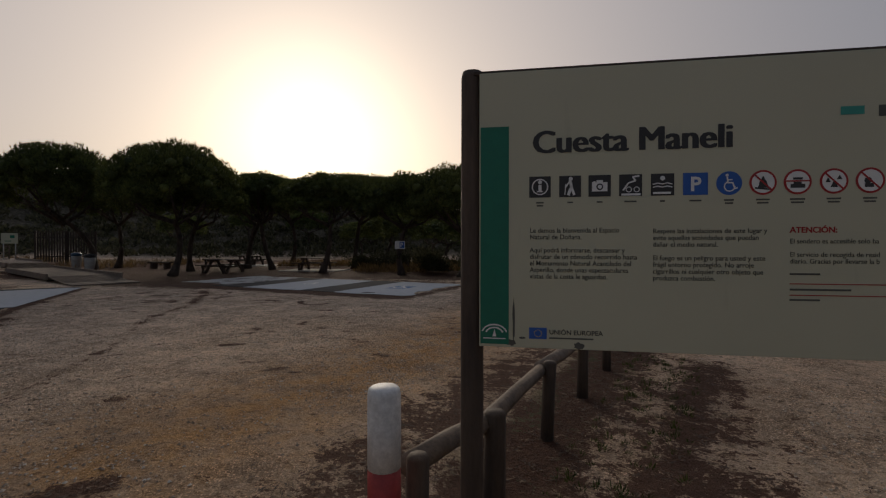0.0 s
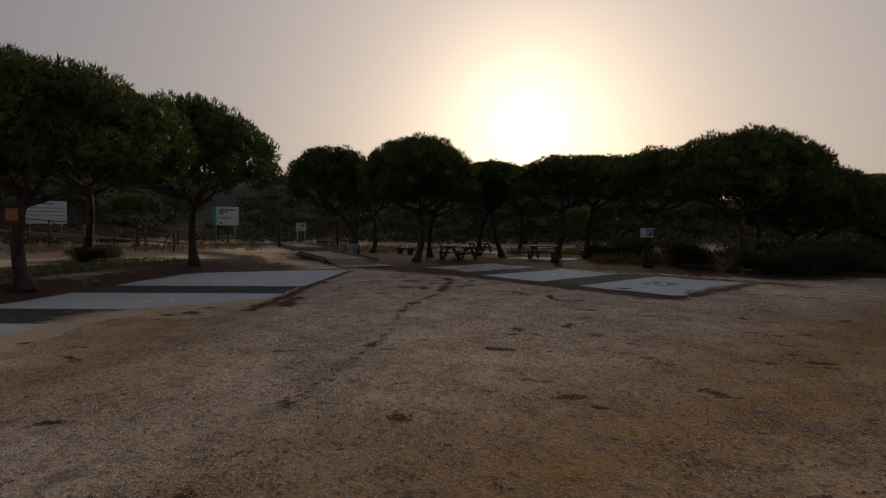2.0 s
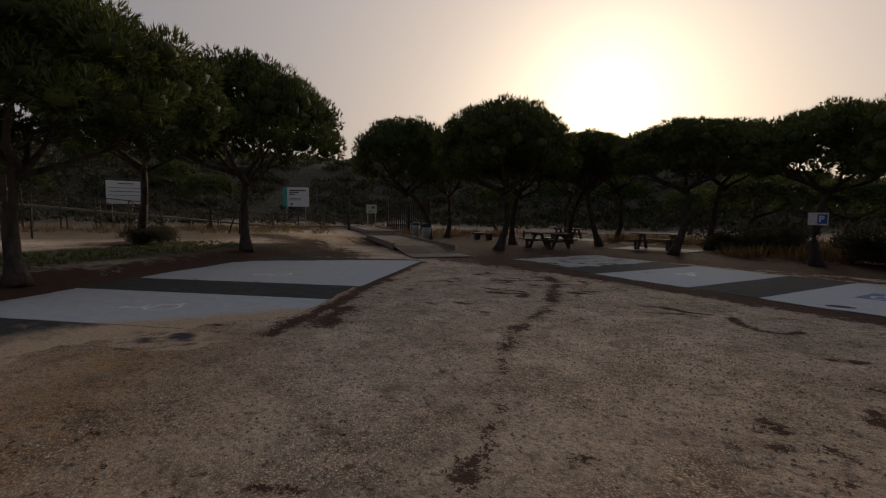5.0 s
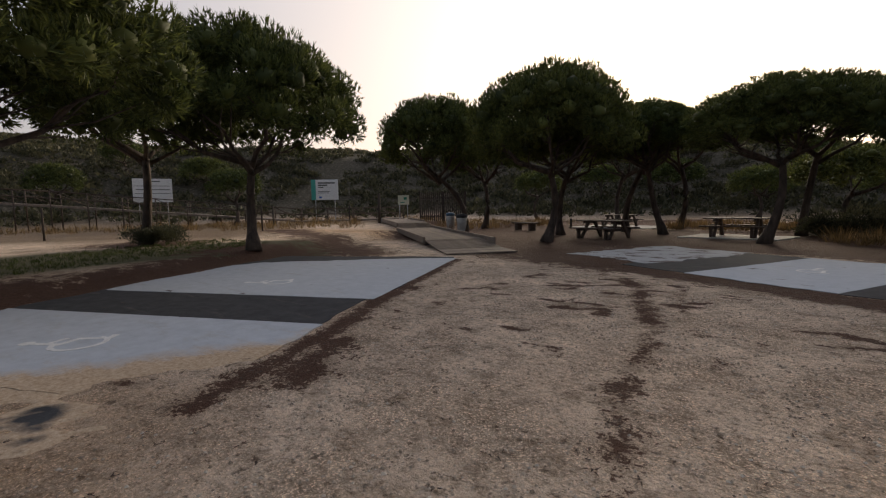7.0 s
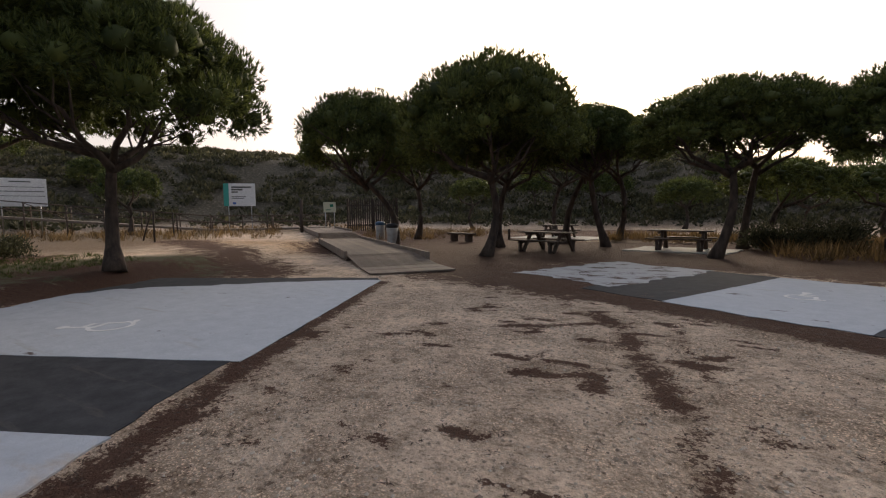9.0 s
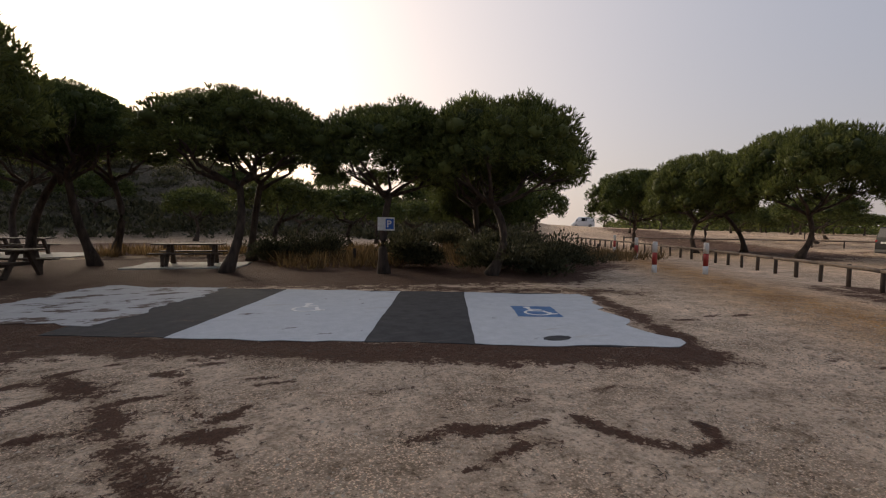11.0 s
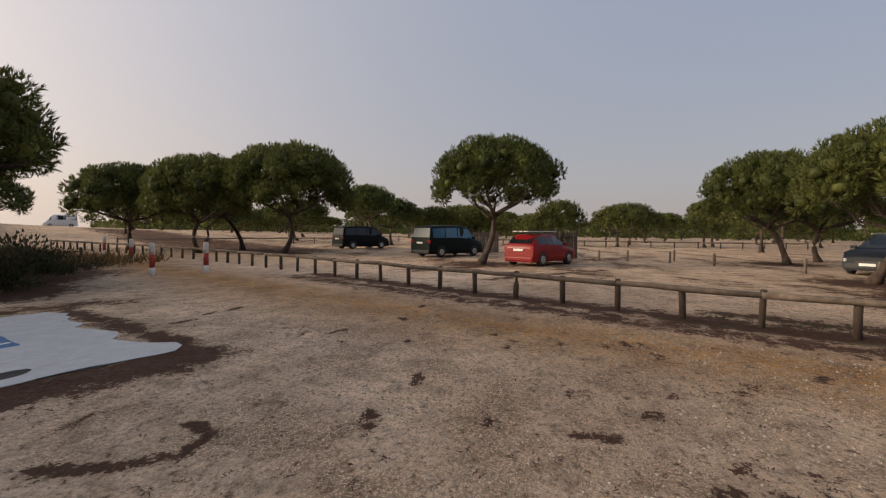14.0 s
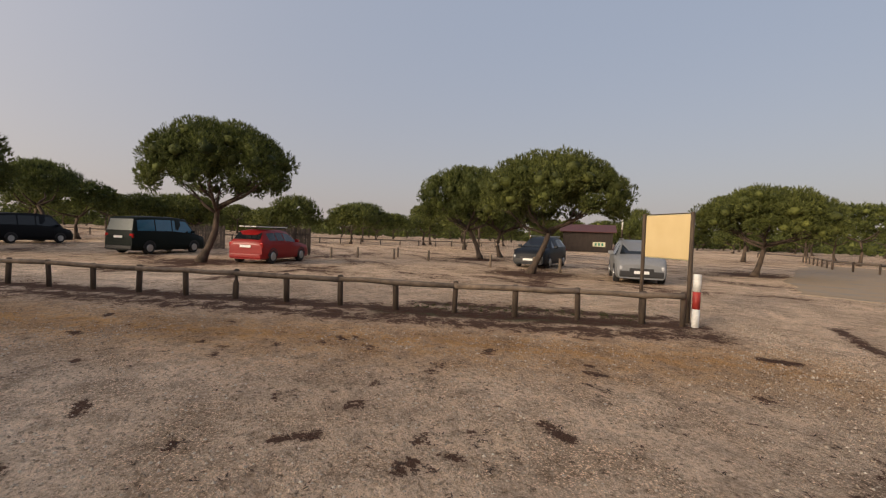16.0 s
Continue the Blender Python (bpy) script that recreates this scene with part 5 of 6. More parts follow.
            plate("ring_bar", bar, 0.0006, Matrix.Translation((0, 0, 0.003)), M_REDINK, back)
        w = (0.030, 0.022, 0.022, 0.046, 0.018, 0.042, 0.034, 0.046, 0.05, 0.046, 0.044)[i]
        caps = [rect(-w / 2, -0.066, w / 2, -0.060)] + ([rect(-w * 0.42, -0.078, w * 0.42, -0.072)] if i in (0, 6, 7, 8, 9, 10) else [])
        plate("caption", caps, 0.0006, face(x, zc), M_GREYINK, ob)
    blocks = [
        (0.228, ["Le damos la bienvenida al Espacio", "Natural de Doñana.", "", "Aquí podrá informarse, descansar y", "disfrutar de un cómodo recorrido hasta", "el Monumento Natural Acantilado del", "Asperillo, donde unas espectaculares", "vistas de la costa le aguardan."], 1.655, 0.0262, 0.0272),
        (0.694, ["Respete las instalaciones de este lugar y", "evite aquellas actividades que puedan", "dañar el medio natural.", "", "El fuego es un peligro para usted y este", "frágil entorno protegido. No arroje", "cigarrillos ni cualquier otro objeto que", "produzca combustión."], 1.651, 0.0258, 0.0266),
    ]
    for x, rows, z, step, size in blocks:
        for k, row in enumerate(rows):
            if row:
                lettering("text_line", row, size, face(x, z - 0.006 - k * step, 0.0003), M_GREYINK, ob, stretch=0.93, bold=0.0002)
    lettering("heading", "ATENCIÓN:", 0.029, face(1.168, 1.646, 0.0003), M_REDINK, ob, bold=0.0008)
    for k, row in ((0, "El sendero es accesible solo ha"), (2, "El servicio de recogida de resid"), (3, "diario. Gracias por llevarse la b")):
        lettering("text_line", row, 0.0255, face(1.168, 1.606 - k * 0.0245, 0.0003), M_GREYINK, ob, stretch=0.9)
    plate("small_print", [rect(0, -k * 0.019, w, -k * 0.019 + 0.007) for k, w in ((0, 0.10), (3, 0.20), (5, 0.10))], 0.0006, face(1.168, 1.49), M_GREYINK, ob)
    plate("small_print", [rect(0, -k * 0.019, w, -k * 0.019 + 0.0035) for k, w in ((1.8, 0.40), (4, 0.38))], 0.0006, face(1.168, 1.49), M_REDINK, ob)
    flag = plate("flag_emblem", [rect(0, 0, 0.07, 0.045)], 0.001, face(0.226, z0 + 0.038), M_BLUEINK, ob, "blue flag with ring of yellow dots")
    plate("stars", [disc_outline(0.0022, 6, 0.035 + 0.014 * math.cos(radians(a)), 0.0225 + 0.014 * math.sin(radians(a))) for a in range(0, 360, 30)], 0.0006, Matrix.Translation((0, 0, 0.0012)), M_YELLOWINK, flag)
    lettering("caption_line", "UNIÓN EUROPEA", 0.026, face(0.305, z0 + 0.058, 0.0003), M_INK, ob, bold=0.0004)
    plate("small_print", [rect(0, 0, 0.17, 0.006)], 0.0006, face(0.305, z0 + 0.04), M_GREYINK, ob)
    plate("logo_picture", [rect(0, 0, 0.075, 0.03)], 0.001, face(1.33, 2.07), M_TEAL, ob, "small teal landscape emblem")
    plate("logo_picture", [rect(0, 0, 0.05, 0.04)], 0.001, face(1.45, 2.06), M_GREYINK, ob, "small grey emblem")
    blot = random.Random(9)
    for x, z, w, h in ((0.165, 1.30, 0.012, 0.20), (0.15, 1.205, 0.06, 0.03), (0.42, 1.20, 0.05, 0.03), (0.2, 1.225, 0.03, 0.01)):
        o = [(w * 0.5 * math.cos(radians(a)) * blot.uniform(0.6, 1.1), h * 0.5 * math.sin(radians(a)) * blot.uniform(0.6, 1.1)) for a in range(0, 360, 24)]
        plate("stain", [o], 0.0004, face(x, z), M_GREYINK, ob, "dark grimy stain")


welcome_board()


# ---------------------------------------------------------------- signs round the clearing
def panel_sign(name, x, y, z, w, h, az, label, stripe, bars, legs=True, mat=None):
    """A panel whose face looks along az - 90, on two thin posts. z is its middle."""
    g = float(height(x, y))
    ob = thing(name, pose(x, y, g, 0, 0, az), label, "sign")
    zc = z - g
    part("panel", box_bm(w, 0.03, h, (0, 0, zc), 0.006), mat or M_WHITEPAINT, ob)
    if legs:
        for sx in (-0.36, 0.36):
            v, f = tube([(sx * w, 0.05, -0.2), (sx * w, 0.05, zc + h * 0.4)], [0.035, 0.035], 8)
            child("post", mesh_from("post", v, f, M_GALV, True), ob, "thin grey metal post")
    face = Matrix.Translation((0, -0.0165, zc)) @ Matrix.Rotation(radians(90), 4, "X")
    if stripe:
        plate("colour_band", [rect(-w / 2, -h / 2, -w / 2 + stripe, h / 2)], 0.002, face, M_TEAL, ob, "teal printed band")
    for mt, rects in bars:
        plate("print", [rect(*[v * k for v, k in zip(r, (w, h, w, h))]) for r in rects], 0.002, face, mt, ob)
    return ob


panel_sign("information_sign", -39.0, 31.6, 3.12, 2.3, 1.75, 45, "white information sign with teal band beside the ramp", 0.38, [(M_GREYINK, [(-0.25, 0.30, 0.38, 0.37), (-0.25, 0.19, 0.1, 0.26), (-0.25, 0.09, -0.05, 0.15), (-0.25, -0.10, 0.2, -0.07), (-0.25, -0.17, 0.15, -0.14)]), (M_BLUEINK, [(-0.22, -0.42, -0.12, -0.33)])])
panel_sign("information_sign", -45.3, 20.3, 3.13, 2.6, 1.8, 72, "white notice board with grey print on two posts", 0, [(M_GREYINK, [(-0.45, 0.18, 0.45, 0.2), (-0.42, 0.02, 0.44, 0.05), (-0.45, -0.14, 0.45, -0.12), (-0.2, 0.36, 0.2, 0.4)])])
panel_sign("notice_sign", -33.4, 35.6, 2.1, 0.95, 0.8, 45, "small pale notice sign at the boardwalk gate", 0, [(M_GREEN, [(0.02, 0.02, 0.3, 0.3), (-0.3, -0.3, 0.1, -0.22)])], mat=M_CREAM)

tree_sign = thing("parking_sign", pose(-2.27, 24.35, 0, 0, 0, -8), "white parking sign with blue square fixed to a pine trunk", "sign")
part("panel", box_bm(0.54, 0.02, 0.42, (0, 0, 1.6), 0.006), M_WHITEPAINT, tree_sign)
blue = plate("blue_square", [rect(-0.02, -0.16, 0.24, 0.16)], 0.002, Matrix.Translation((0, -0.0105, 1.6)) @ Matrix.Rotation(radians(90), 4, "X"), M_BLUEINK, tree_sign, "blue printed square")
lettering("letter", "P", 0.30, Matrix.Translation((0.09, -0.10, 0.003)), M_WHITEINK, blue, "CENTER", 0.006)
part("bracket", box_bm(0.06, 0.44, 0.06, (0.1, 0.22, 1.6), 0.008), M_GALV, tree_sign)

trail_sign = thing("trail_sign", pose(-15.25, 6.95, 0.25, 0, 0, 45), "small orange trail sign on a pine trunk", "sign")
part("panel", box_bm(0.5, 0.03, 0.50, (-0.1, -0.25, 1.75), 0.006), M_TABLEWOOD, trail_sign)
plate("symbol", [rect(-0.12, -0.14, 0.12, 0.14)], 0.003, Matrix.Translation((-0.1, -0.266, 1.75)) @ Matrix.Rotation(radians(90), 4, "X"), M_ORANGEINK, trail_sign)
part("bracket", box_bm(0.05, 0.30, 0.05, (-0.05, -0.1, 1.75), 0.006), M_GALV, trail_sign)


# ---------------------------------------------------------------- marks painted in the bays
def bay_symbol(row, a, b, size, boxed, turn):
    p = bay_xy(row, a, b)
    e = NORTH_A if row == "north" else WEST_A
    az = math.degrees(math.atan2(e.y, e.x))
    ob = thing("bay_marking", pose(p.x, p.y, 0.0085, 0, 0, az + turn), "white wheelchair mark on a blue painted square" if boxed else "faded white wheelchair mark painted on the bay", "road marking")
    z = 0.0
    if boxed:
        plate("blue_square", [[(v.x, v.y) for v in ragged([(-0.40, -0.52), (0.40, -0.52), (0.40, 0.52), (-0.40, 0.52)], 0.012, 0.1, 3)]], 0.002, Matrix.Identity(4), M_BLUEWORN, ob, "worn blue paint")
        z = 0.0022
    for k, shape in enumerate(wheelchair(size)):
        plate("painted_stroke" if k else "painted_dot", [shape], 0.0025 + 0.0001 * k, Matrix.Translation((0, 0, z)), M_WHITEPAINT, ob)


M_BLUEWORN = mottled("worn_blue_paint", (0.03, 0.10, 0.24), (0.06, 0.17, 0.36), 5.0, 0.7, 0, 0.2, None, 40.0)
bay_symbol("north", 5.47, 2.42, 0.95, True, 0)
bay_symbol("north", 1.22, 2.42, 1.0, False, 0)
bay_symbol("west", -2.95, 2.85, 1.1, False, 180)
bay_symbol("west", 1.35, 2.55, 1.1, False, 180)
# drain hole drawn as a flat oval, its dark opening put into the colour
hole_at = bay_xy("north", 5.4, 0.36)
slab("drain_hole", [Vector((hole_at.x + 0.22 * math.cos(a / 12 * math.pi) * (1 + 0.1 * math.sin(a * 2.3)), hole_at.y + 0.13 * math.sin(a / 12 * math.pi))) for a in range(24)], 0.002, 0.0115, M_ASPHALT, "dark oval drain hole in the bay paint", "patch")


M_OLDROAD = paint_material("sandy_worn_asphalt", (0.22, 0.19, 0.16), (0.33, 0.285, 0.235), -0.02, 0.24, 0.5)
slab("road", ragged([(3.5, -7.5), (7.2, -13.0), (13, -24), (19, -36), (10, -40), (0, -20), (-2.5, -9)], 0.2, 0.6, 31), -0.05, 0.006, M_OLDROAD, "sandy grey worn asphalt road leading off between pines", "road")


# ---------------------------------------------------------------- boardwalk and gate
def boardwalk():
    start, d = Vector((-14.6, 19.5)), Vector((-0.782, 0.623))
    n = Vector((d.y, -d.x))          # to the right of the way walked
    az = math.degrees(math.atan2(d.y, d.x))
    ob = thing("boardwalk", Matrix.Identity(4), "wooden boardwalk ramp with low timber edge boards", "boardwalk", kind="structure")
    rng = random.Random(3)
    half, deck = 1.15, 0.16
    me = box_bm(0.135, half * 2, 0.04, (0, 0, 0), 0.005)
    plank = bpy.data.meshes.new("plank")
    me.to_mesh(plank)
    me.free()
    plank.materials.append(M_BOARD)
    s = -1.3
    k = 0
    while s < 24.0:
        z = 0.03 + deck * max(0.0, min(1.0, s / 2.5))
        turn = 0.0
        p = start + d * s
        child("plank", plank, ob, "", pose(p.x, p.y, z + float(height(p.x, p.y)) + rng.uniform(-0.002, 0.002), 0, 0, az + rng.uniform(-0.3, 0.3)))
        s += 0.145
        k += 1
    for side in (1, -1):
        a = 1.0 if side > 0 else 2.4
        while a < 23.5:
            b = min(a + 3.0, 24.0)
            c = start + d * ((a + b) / 2) + n * side * (half + 0.04)
            part("edge_board", box_bm(b - a - 0.02, 0.09, 0.26, (0, 0, 0), 0.01), M_BOARD, ob, m=pose(c.x, c.y, 0.20 + float(height(c.x, c.y)), 0, 0, az))
            a = b
    for k in range(9):
        c = start + d * (2.6 + 2.6 * k)
        part("bearer", box_bm(0.12, half * 2, 0.16, (0, 0, 0), 0.01), M_DARKWOOD, ob, m=pose(c.x, c.y, 0.08 + float(height(c.x, c.y)), 0, 0, az))
    # the last stretch bends to the gate
    e = start + d * 24.0
    for k in range(50):
        t = k / 50
        a2 = az - 30 * t
        p = e + Vector((math.cos(radians(az - 15 * t)), math.sin(radians(az - 15 * t)))) * (7.0 * t)
        child("plank", plank, ob, "", pose(p.x, p.y, 0.19 + float(height(p.x, p.y)) + rng.uniform(-0.002, 0.002), 0, 0, a2))


boardwalk()


def slat_gate(x, y, az, length, h, label, step=0.16, name="slat_gate", mat=None):
    ob = thing(name, pose(x, y, float(height(x, y)), 0, 0, az), label, "fence")
    rng = random.Random(int(abs(x) * 10))
    for k in range(int(length / step) + 1):
        hh = h * rng.uniform(0.96, 1.03)
        part("slat", box_bm(step * 0.62, 0.035, hh, (k * step, rng.uniform(-0.01, 0.01), hh / 2 + 0.04), 0.006), mat or M_DARKWOOD, ob)
    for z in (h * 0.2, h * 0.82):
        part("cross_rail", box_bm(length + 0.1, 0.06, 0.09, (length / 2, 0.05, z), 0.008), mat or M_DARKWOOD, ob)
    for xx in (0, length / 2, length):
        part("post", box_bm(0.13, 0.13, h + 0.15, (xx, 0.09, (h + 0.15) / 2 - 0.05), 0.012), mat or M_DARKWOOD, ob)
    return ob


slat_gate(-30.2, 34.2, 32, 3.6, 2.3, "tall dark timber slat gate beside the boardwalk")
gate_post = thing("gate_post", Matrix.Translation((-32.6, 32.0, float(height(-32.6, 32.0)))), "tall dark round timber gate post", "post")
gp_v, gp_f = tube([(0, 0, -0.2), (0, 0, 1.2), (0.02, 0, 2.3), (0.02, 0, 2.33)], [0.12, 0.115, 0.11, 0.09], 12)
child("shaft", mesh_from("shaft", gp_v, gp_f, M_DARKWOOD, True), gate_post)


def litter_bin(x, y, lid, label):
    ob = thing("litter_bin", Matrix.Translation((x, y, 0.0)), label, "bin", "litter bins")
    v, f = turned([(0.24, 0.0), (0.25, 0.04), (0.27, 0.5), (0.285, 0.86)], 20)
    child("body", mesh_from("body", v, f, M_CONCRETE, True), ob, "pale concrete body")
    v, f = turned([(0.29, 0.86), (0.30, 0.90), (0.30, 0.99), (0.26, 1.05), (0.12, 1.08)], 20)
    child("lid", mesh_from("lid", v, f, lid, True), ob, "dark lid")


M_BLUELID = plain("blue_bin_lid", (0.03, 0.09, 0.17), 0.5)
litter_bin(-20.55, 26.9, M_BLACKPLASTIC, "pale concrete litter bin with dark lid by the boardwalk")
litter_bin(-24.6, 31.0, M_BLUELID, "pale concrete litter bin with blue lid by the boardwalk")


# ---------------------------------------------------------------- picnic furniture
def picnic_table(x, y, az, pad):
    ob = thing("picnic_table", pose(x, y, 0.03 if pad else 0.0, 0, 0, az), "dark brown wooden picnic table with fixed benches" + (" on a concrete pad" if pad else " on needle-strewn ground"), "table", "picnic tables")
    L = 2.3
    for k in range(5):
        part("top_board", box_bm(L, 0.155, 0.05, (0, -0.34 + 0.17 * k, 0.745), 0.008), M_TABLEWOOD, ob)
    for sy in (-1, 1):
        for k in (0, 1):
            part("bench_board", box_bm(L, 0.15, 0.05, (0, sy * (0.68 + 0.16 * k), 0.44), 0.008), M_TABLEWOOD, ob)
    for sx in (-0.72, 0.72):
        part("bench_bearer", box_bm(0.09, 1.72, 0.11, (sx, 0, 0.365), 0.01), M_TABLEWOOD, ob)
        part("top_bearer", box_bm(0.08, 0.80, 0.09, (sx, 0, 0.675), 0.01), M_TABLEWOOD, ob)
        for sy in (-1, 1):
            part("leg", box_bm(0.10, 0.13, 0.88, (sx + 0.09, sy * 0.42, 0.36), 0.012, (sy * 33, 0, 0)), M_TABLEWOOD, ob)
            part("foot", box_bm(0.10, 0.14, 0.36, (sx, sy * 0.74, 0.17), 0.012), M_TABLEWOOD, ob)


picnic_table(-8.1, 29.2, -6, True)
picnic_table(-12.7, 26.7, -18, False)
picnic_table(-15.3, 36.5, -10, False)
slab("concrete_pad", ragged([(-10.1, 28.2), (-6.6, 27.7), (-6.0, 30.0), (-9.6, 30.6)], 0.06, 0.3, 15), -0.05, 0.03, M_CONCRETE, "pale concrete pad under a picnic table", "pad")
slab("concrete_pad", ragged([(-18.0, 35.2), (-12.9, 34.4), (-12.2, 37.6), (-17.2, 38.6)], 0.08, 0.3, 16), -0.05, 0.02, M_CONCRETE, "pale concrete pad near a picnic table", "pad")
bench = thing("bench", pose(-18.9, 30.9, 0, 0, 0, -20), "low dark wooden bench with block legs", "bench")
for bk in (-0.12, 0.12):
    part("seat_board", box_bm(1.9, 0.22, 0.08, (0, bk, 0.43), 0.012), M_TABLEWOOD, bench)
for bx in (-0.6, 0.6):
    part("leg", box_bm(0.24, 0.36, 0.39, (bx, 0, 0.195), 0.02), M_TABLEWOOD, bench)


# ---------------------------------------------------------------- ramp with hand rails on the dune
def hand_rail_ramp():
    ob = thing("ramp_walkway", Matrix.Identity(4), "raised timber walkway with hand rails climbing the dune", "walkway")
    pts = [(-34.5, 36.5, 0.2), (-39.5, 29.5, 0.5), (-44.5, 22.5, 1.3), (-48.5, 15.0, 2.1), (-54.0, 6.0, 2.9), (-60.0, -4.0, 3.6)]
    pts = [Vector((x, y, max(z, float(height(x, y)) + 0.25))) for x, y, z in pts]
    for a, b in zip(pts, pts[1:]):
        d = b - a
        side = Vector((-d.y, d.x, 0)).normalized()
        v, f = [], []
        for p in (a, b):
            for s, z in ((-0.85, 0), (0.85, 0), (0.85, -0.14), (-0.85, -0.14)):
                v.append(p + side * s + Vector((0, 0, z)))
        f = [(0, 1, 5, 4), (1, 2, 6, 5), (2, 3, 7, 6), (3, 0, 4, 7), (0, 3, 2, 1), (4, 5, 6, 7)]
        child("deck", mesh_from("deck", v, f, M_BOARD), ob)
        n = max(2, round(d.length / 2.2))
        for s in (-0.85, 0.85):
            for z in (0.5, 0.98):
                vv, ff = tube([a + side * s + Vector((0, 0, z)), b + side * s + Vector((0, 0, z))], [0.042, 0.042], 6)
                child("hand_rail", mesh_from("hand_rail", vv, ff, M_TABLEWOOD, True), ob)
            for k in range(n):
                p = a + d * (k / n) + side * s
                q = a + d * ((k + 1) / n) + side * s
                g = float(height(p.x, p.y))
                vv, ff = tube([(p.x, p.y, g - 0.2), (p.x, p.y, p.z + 1.02)], [0.05, 0.045], 6)
                child("post", mesh_from("post", vv, ff, M_TABLEWOOD, True), ob)
                vv, ff = tube([p + Vector((0, 0, 0.1)), q + Vector((0, 0, 0.95))], [0.026, 0.026], 5)
                child("brace", mesh_from("brace", vv, ff, M_TABLEWOOD, True), ob)


hand_rail_ramp()


def stake(x, y, h, r, label, mat, lean=0.0, group="stakes"):
    ob = thing("stake", Matrix.Translation((x, y, float(height(x, y)))), label, "post", group)
    v, f = tube([(0, 0, -0.15), (lean * 0.5, 0, h * 0.5), (lean, 0, h - 0.015), (lean, 0, h)], [r, r, r * 0.97, r * 0.8], 9)
    child("shaft", mesh_from("shaft", v, f, mat, True), ob)


for x, y in ((-34.3, 30.4), (-30.6, 20.9), (-35.5, 24.5), (-33.0, 11.5)):
    stake(x, y, 1.5, 0.045, "thin dark fence stake in dry grass", M_DARKWOOD)
stake(-32.4, 21.2, 1.4, 0.04, "leaning thin brace stake in dry grass", M_DARKWOOD, 1.0)
for x, y in ((-2.2, 28.8), (-0.6, 28.6), (-4.6, 30.6), (13.4, 31.8), (9.5, 28.6), (-17.2, 33.5)):
    stake(x, y, 0.6, 0.07, "short dark timber stub post in dry grass", M_DARKWOOD, group="stub posts")
for k, (x, y) in enumerate(((20.5, 5.6), (20.8, 4.0), (20.0, 2.0), (18.4, 0.4), (14.6, -1.6), (13.0, -3.2), (12.0, -4.0), (11.4, -3.6), (22.5, 1.0))):
    stake(x, y, 0.62, 0.06, "short weathered timber stub post in the car park", M_WOOD, group="car park stub posts")


# ---------------------------------------------------------------- the car park beyond
rail_fence([(58.0, 44.0), (54.0, 26.0), (50.0, 8.0), (48.0, -10.0), (50.0, -22.0)], 2.4, 0.7, 0.6, 0.07, 0.07, "distant low timber rail fence across the sand", 5)
rail_fence([(28.0, 44.0), (40.0, 34.0), (46.0, 26.0)], 2.2, 0.7, 0.6, 0.06, 0.06, "distant low timber rail fence across the sand", 6)
rail_fence([(34.0, -52.0), (24.0, -44.0), (14.0, -30.0), (4.0, -24.0)], 2.4, 0.7, 0.6, 0.07, 0.07, "distant low timber rail fence across the sand", 7)
slat_gate(26.2, 13.6, -36, 3.4, 1.5, "grey weathered slatted bin screen", 0.14, "slat_screen", M_WOOD)
slat_gate(20.2, 8.6, -36, 3.6, 1.55, "dark weathered slatted bin screen behind a red car", 0.14, "slat_screen", M_DARKWOOD)


def hut(x, y, az):
    ob = thing("hut", pose(x, y, 0, 0, 0, az), "dark brown timber hut with reddish pitched roof", "hut")
    for sx, sy, px, py in ((6.0, 0.12, 0, -1.75), (6.0, 0.12, 0, 1.75), (0.12, 3.38, -2.94, 0), (0.12, 3.38, 2.94, 0)):
        part("wall", box_bm(sx, sy, 2.5, (px, py, 1.25), 0.01), M_HUT, ob)
    for k in range(20):
        part("batten", box_bm(0.05, 0.03, 2.4, (-2.85 + 0.3 * k, -1.825, 1.22), 0.004), M_HUT, ob)
    for s in (-1, 1):
        part("roof", box_bm(6.8, 2.5, 0.10, (0, s * 1.15, 2.98), 0.015, (s * -22, 0, 0)), M_REDROOF, ob, "dull red sheet roof")
    v = [(-2.94, -1.75, 2.5), (-2.94, 1.75, 2.5), (-2.94, 0, 3.25), (-2.84, -1.75, 2.5), (-2.84, 1.75, 2.5), (-2.84, 0, 3.25)]
    f = [(0, 1, 2), (5, 4, 3), (0, 3, 4, 1), (1, 4, 5, 2), (2, 5, 3, 0)]
    child("gable", mesh_from("gable", v, f, M_HUT), ob)
    child("gable", mesh_from("gable", [(x_ + 5.78, y_, z_) for x_, y_, z_ in v], f, M_HUT), ob)
    pn = part("notice_panel", box_bm(1.5, 0.03, 0.55, (1.4, -1.86, 1.0), 0.006), M_CREAM, ob, "pale notice panel with green pictures")
    for k in range(3):
        part("print", box_bm(0.22, 0.01, 0.34, (1.0 + 0.4 * k, -1.88, 1.0), 0.003), M_GREEN, pn)


M_HUT = mottled("dark_brown_hut_boards", (0.014, 0.009, 0.007), (0.035, 0.022, 0.016), 4.0, 0.8, 0, 0.3, (1, 1, 0.3), 40.0)
M_REDROOF = mottled("dull_red_roof", (0.06, 0.022, 0.022), (0.10, 0.036, 0.034), 3.0, 0.6, 0, 0.2, (1, 6, 1), 30.0)
hut(41.6, -30.2, 231)


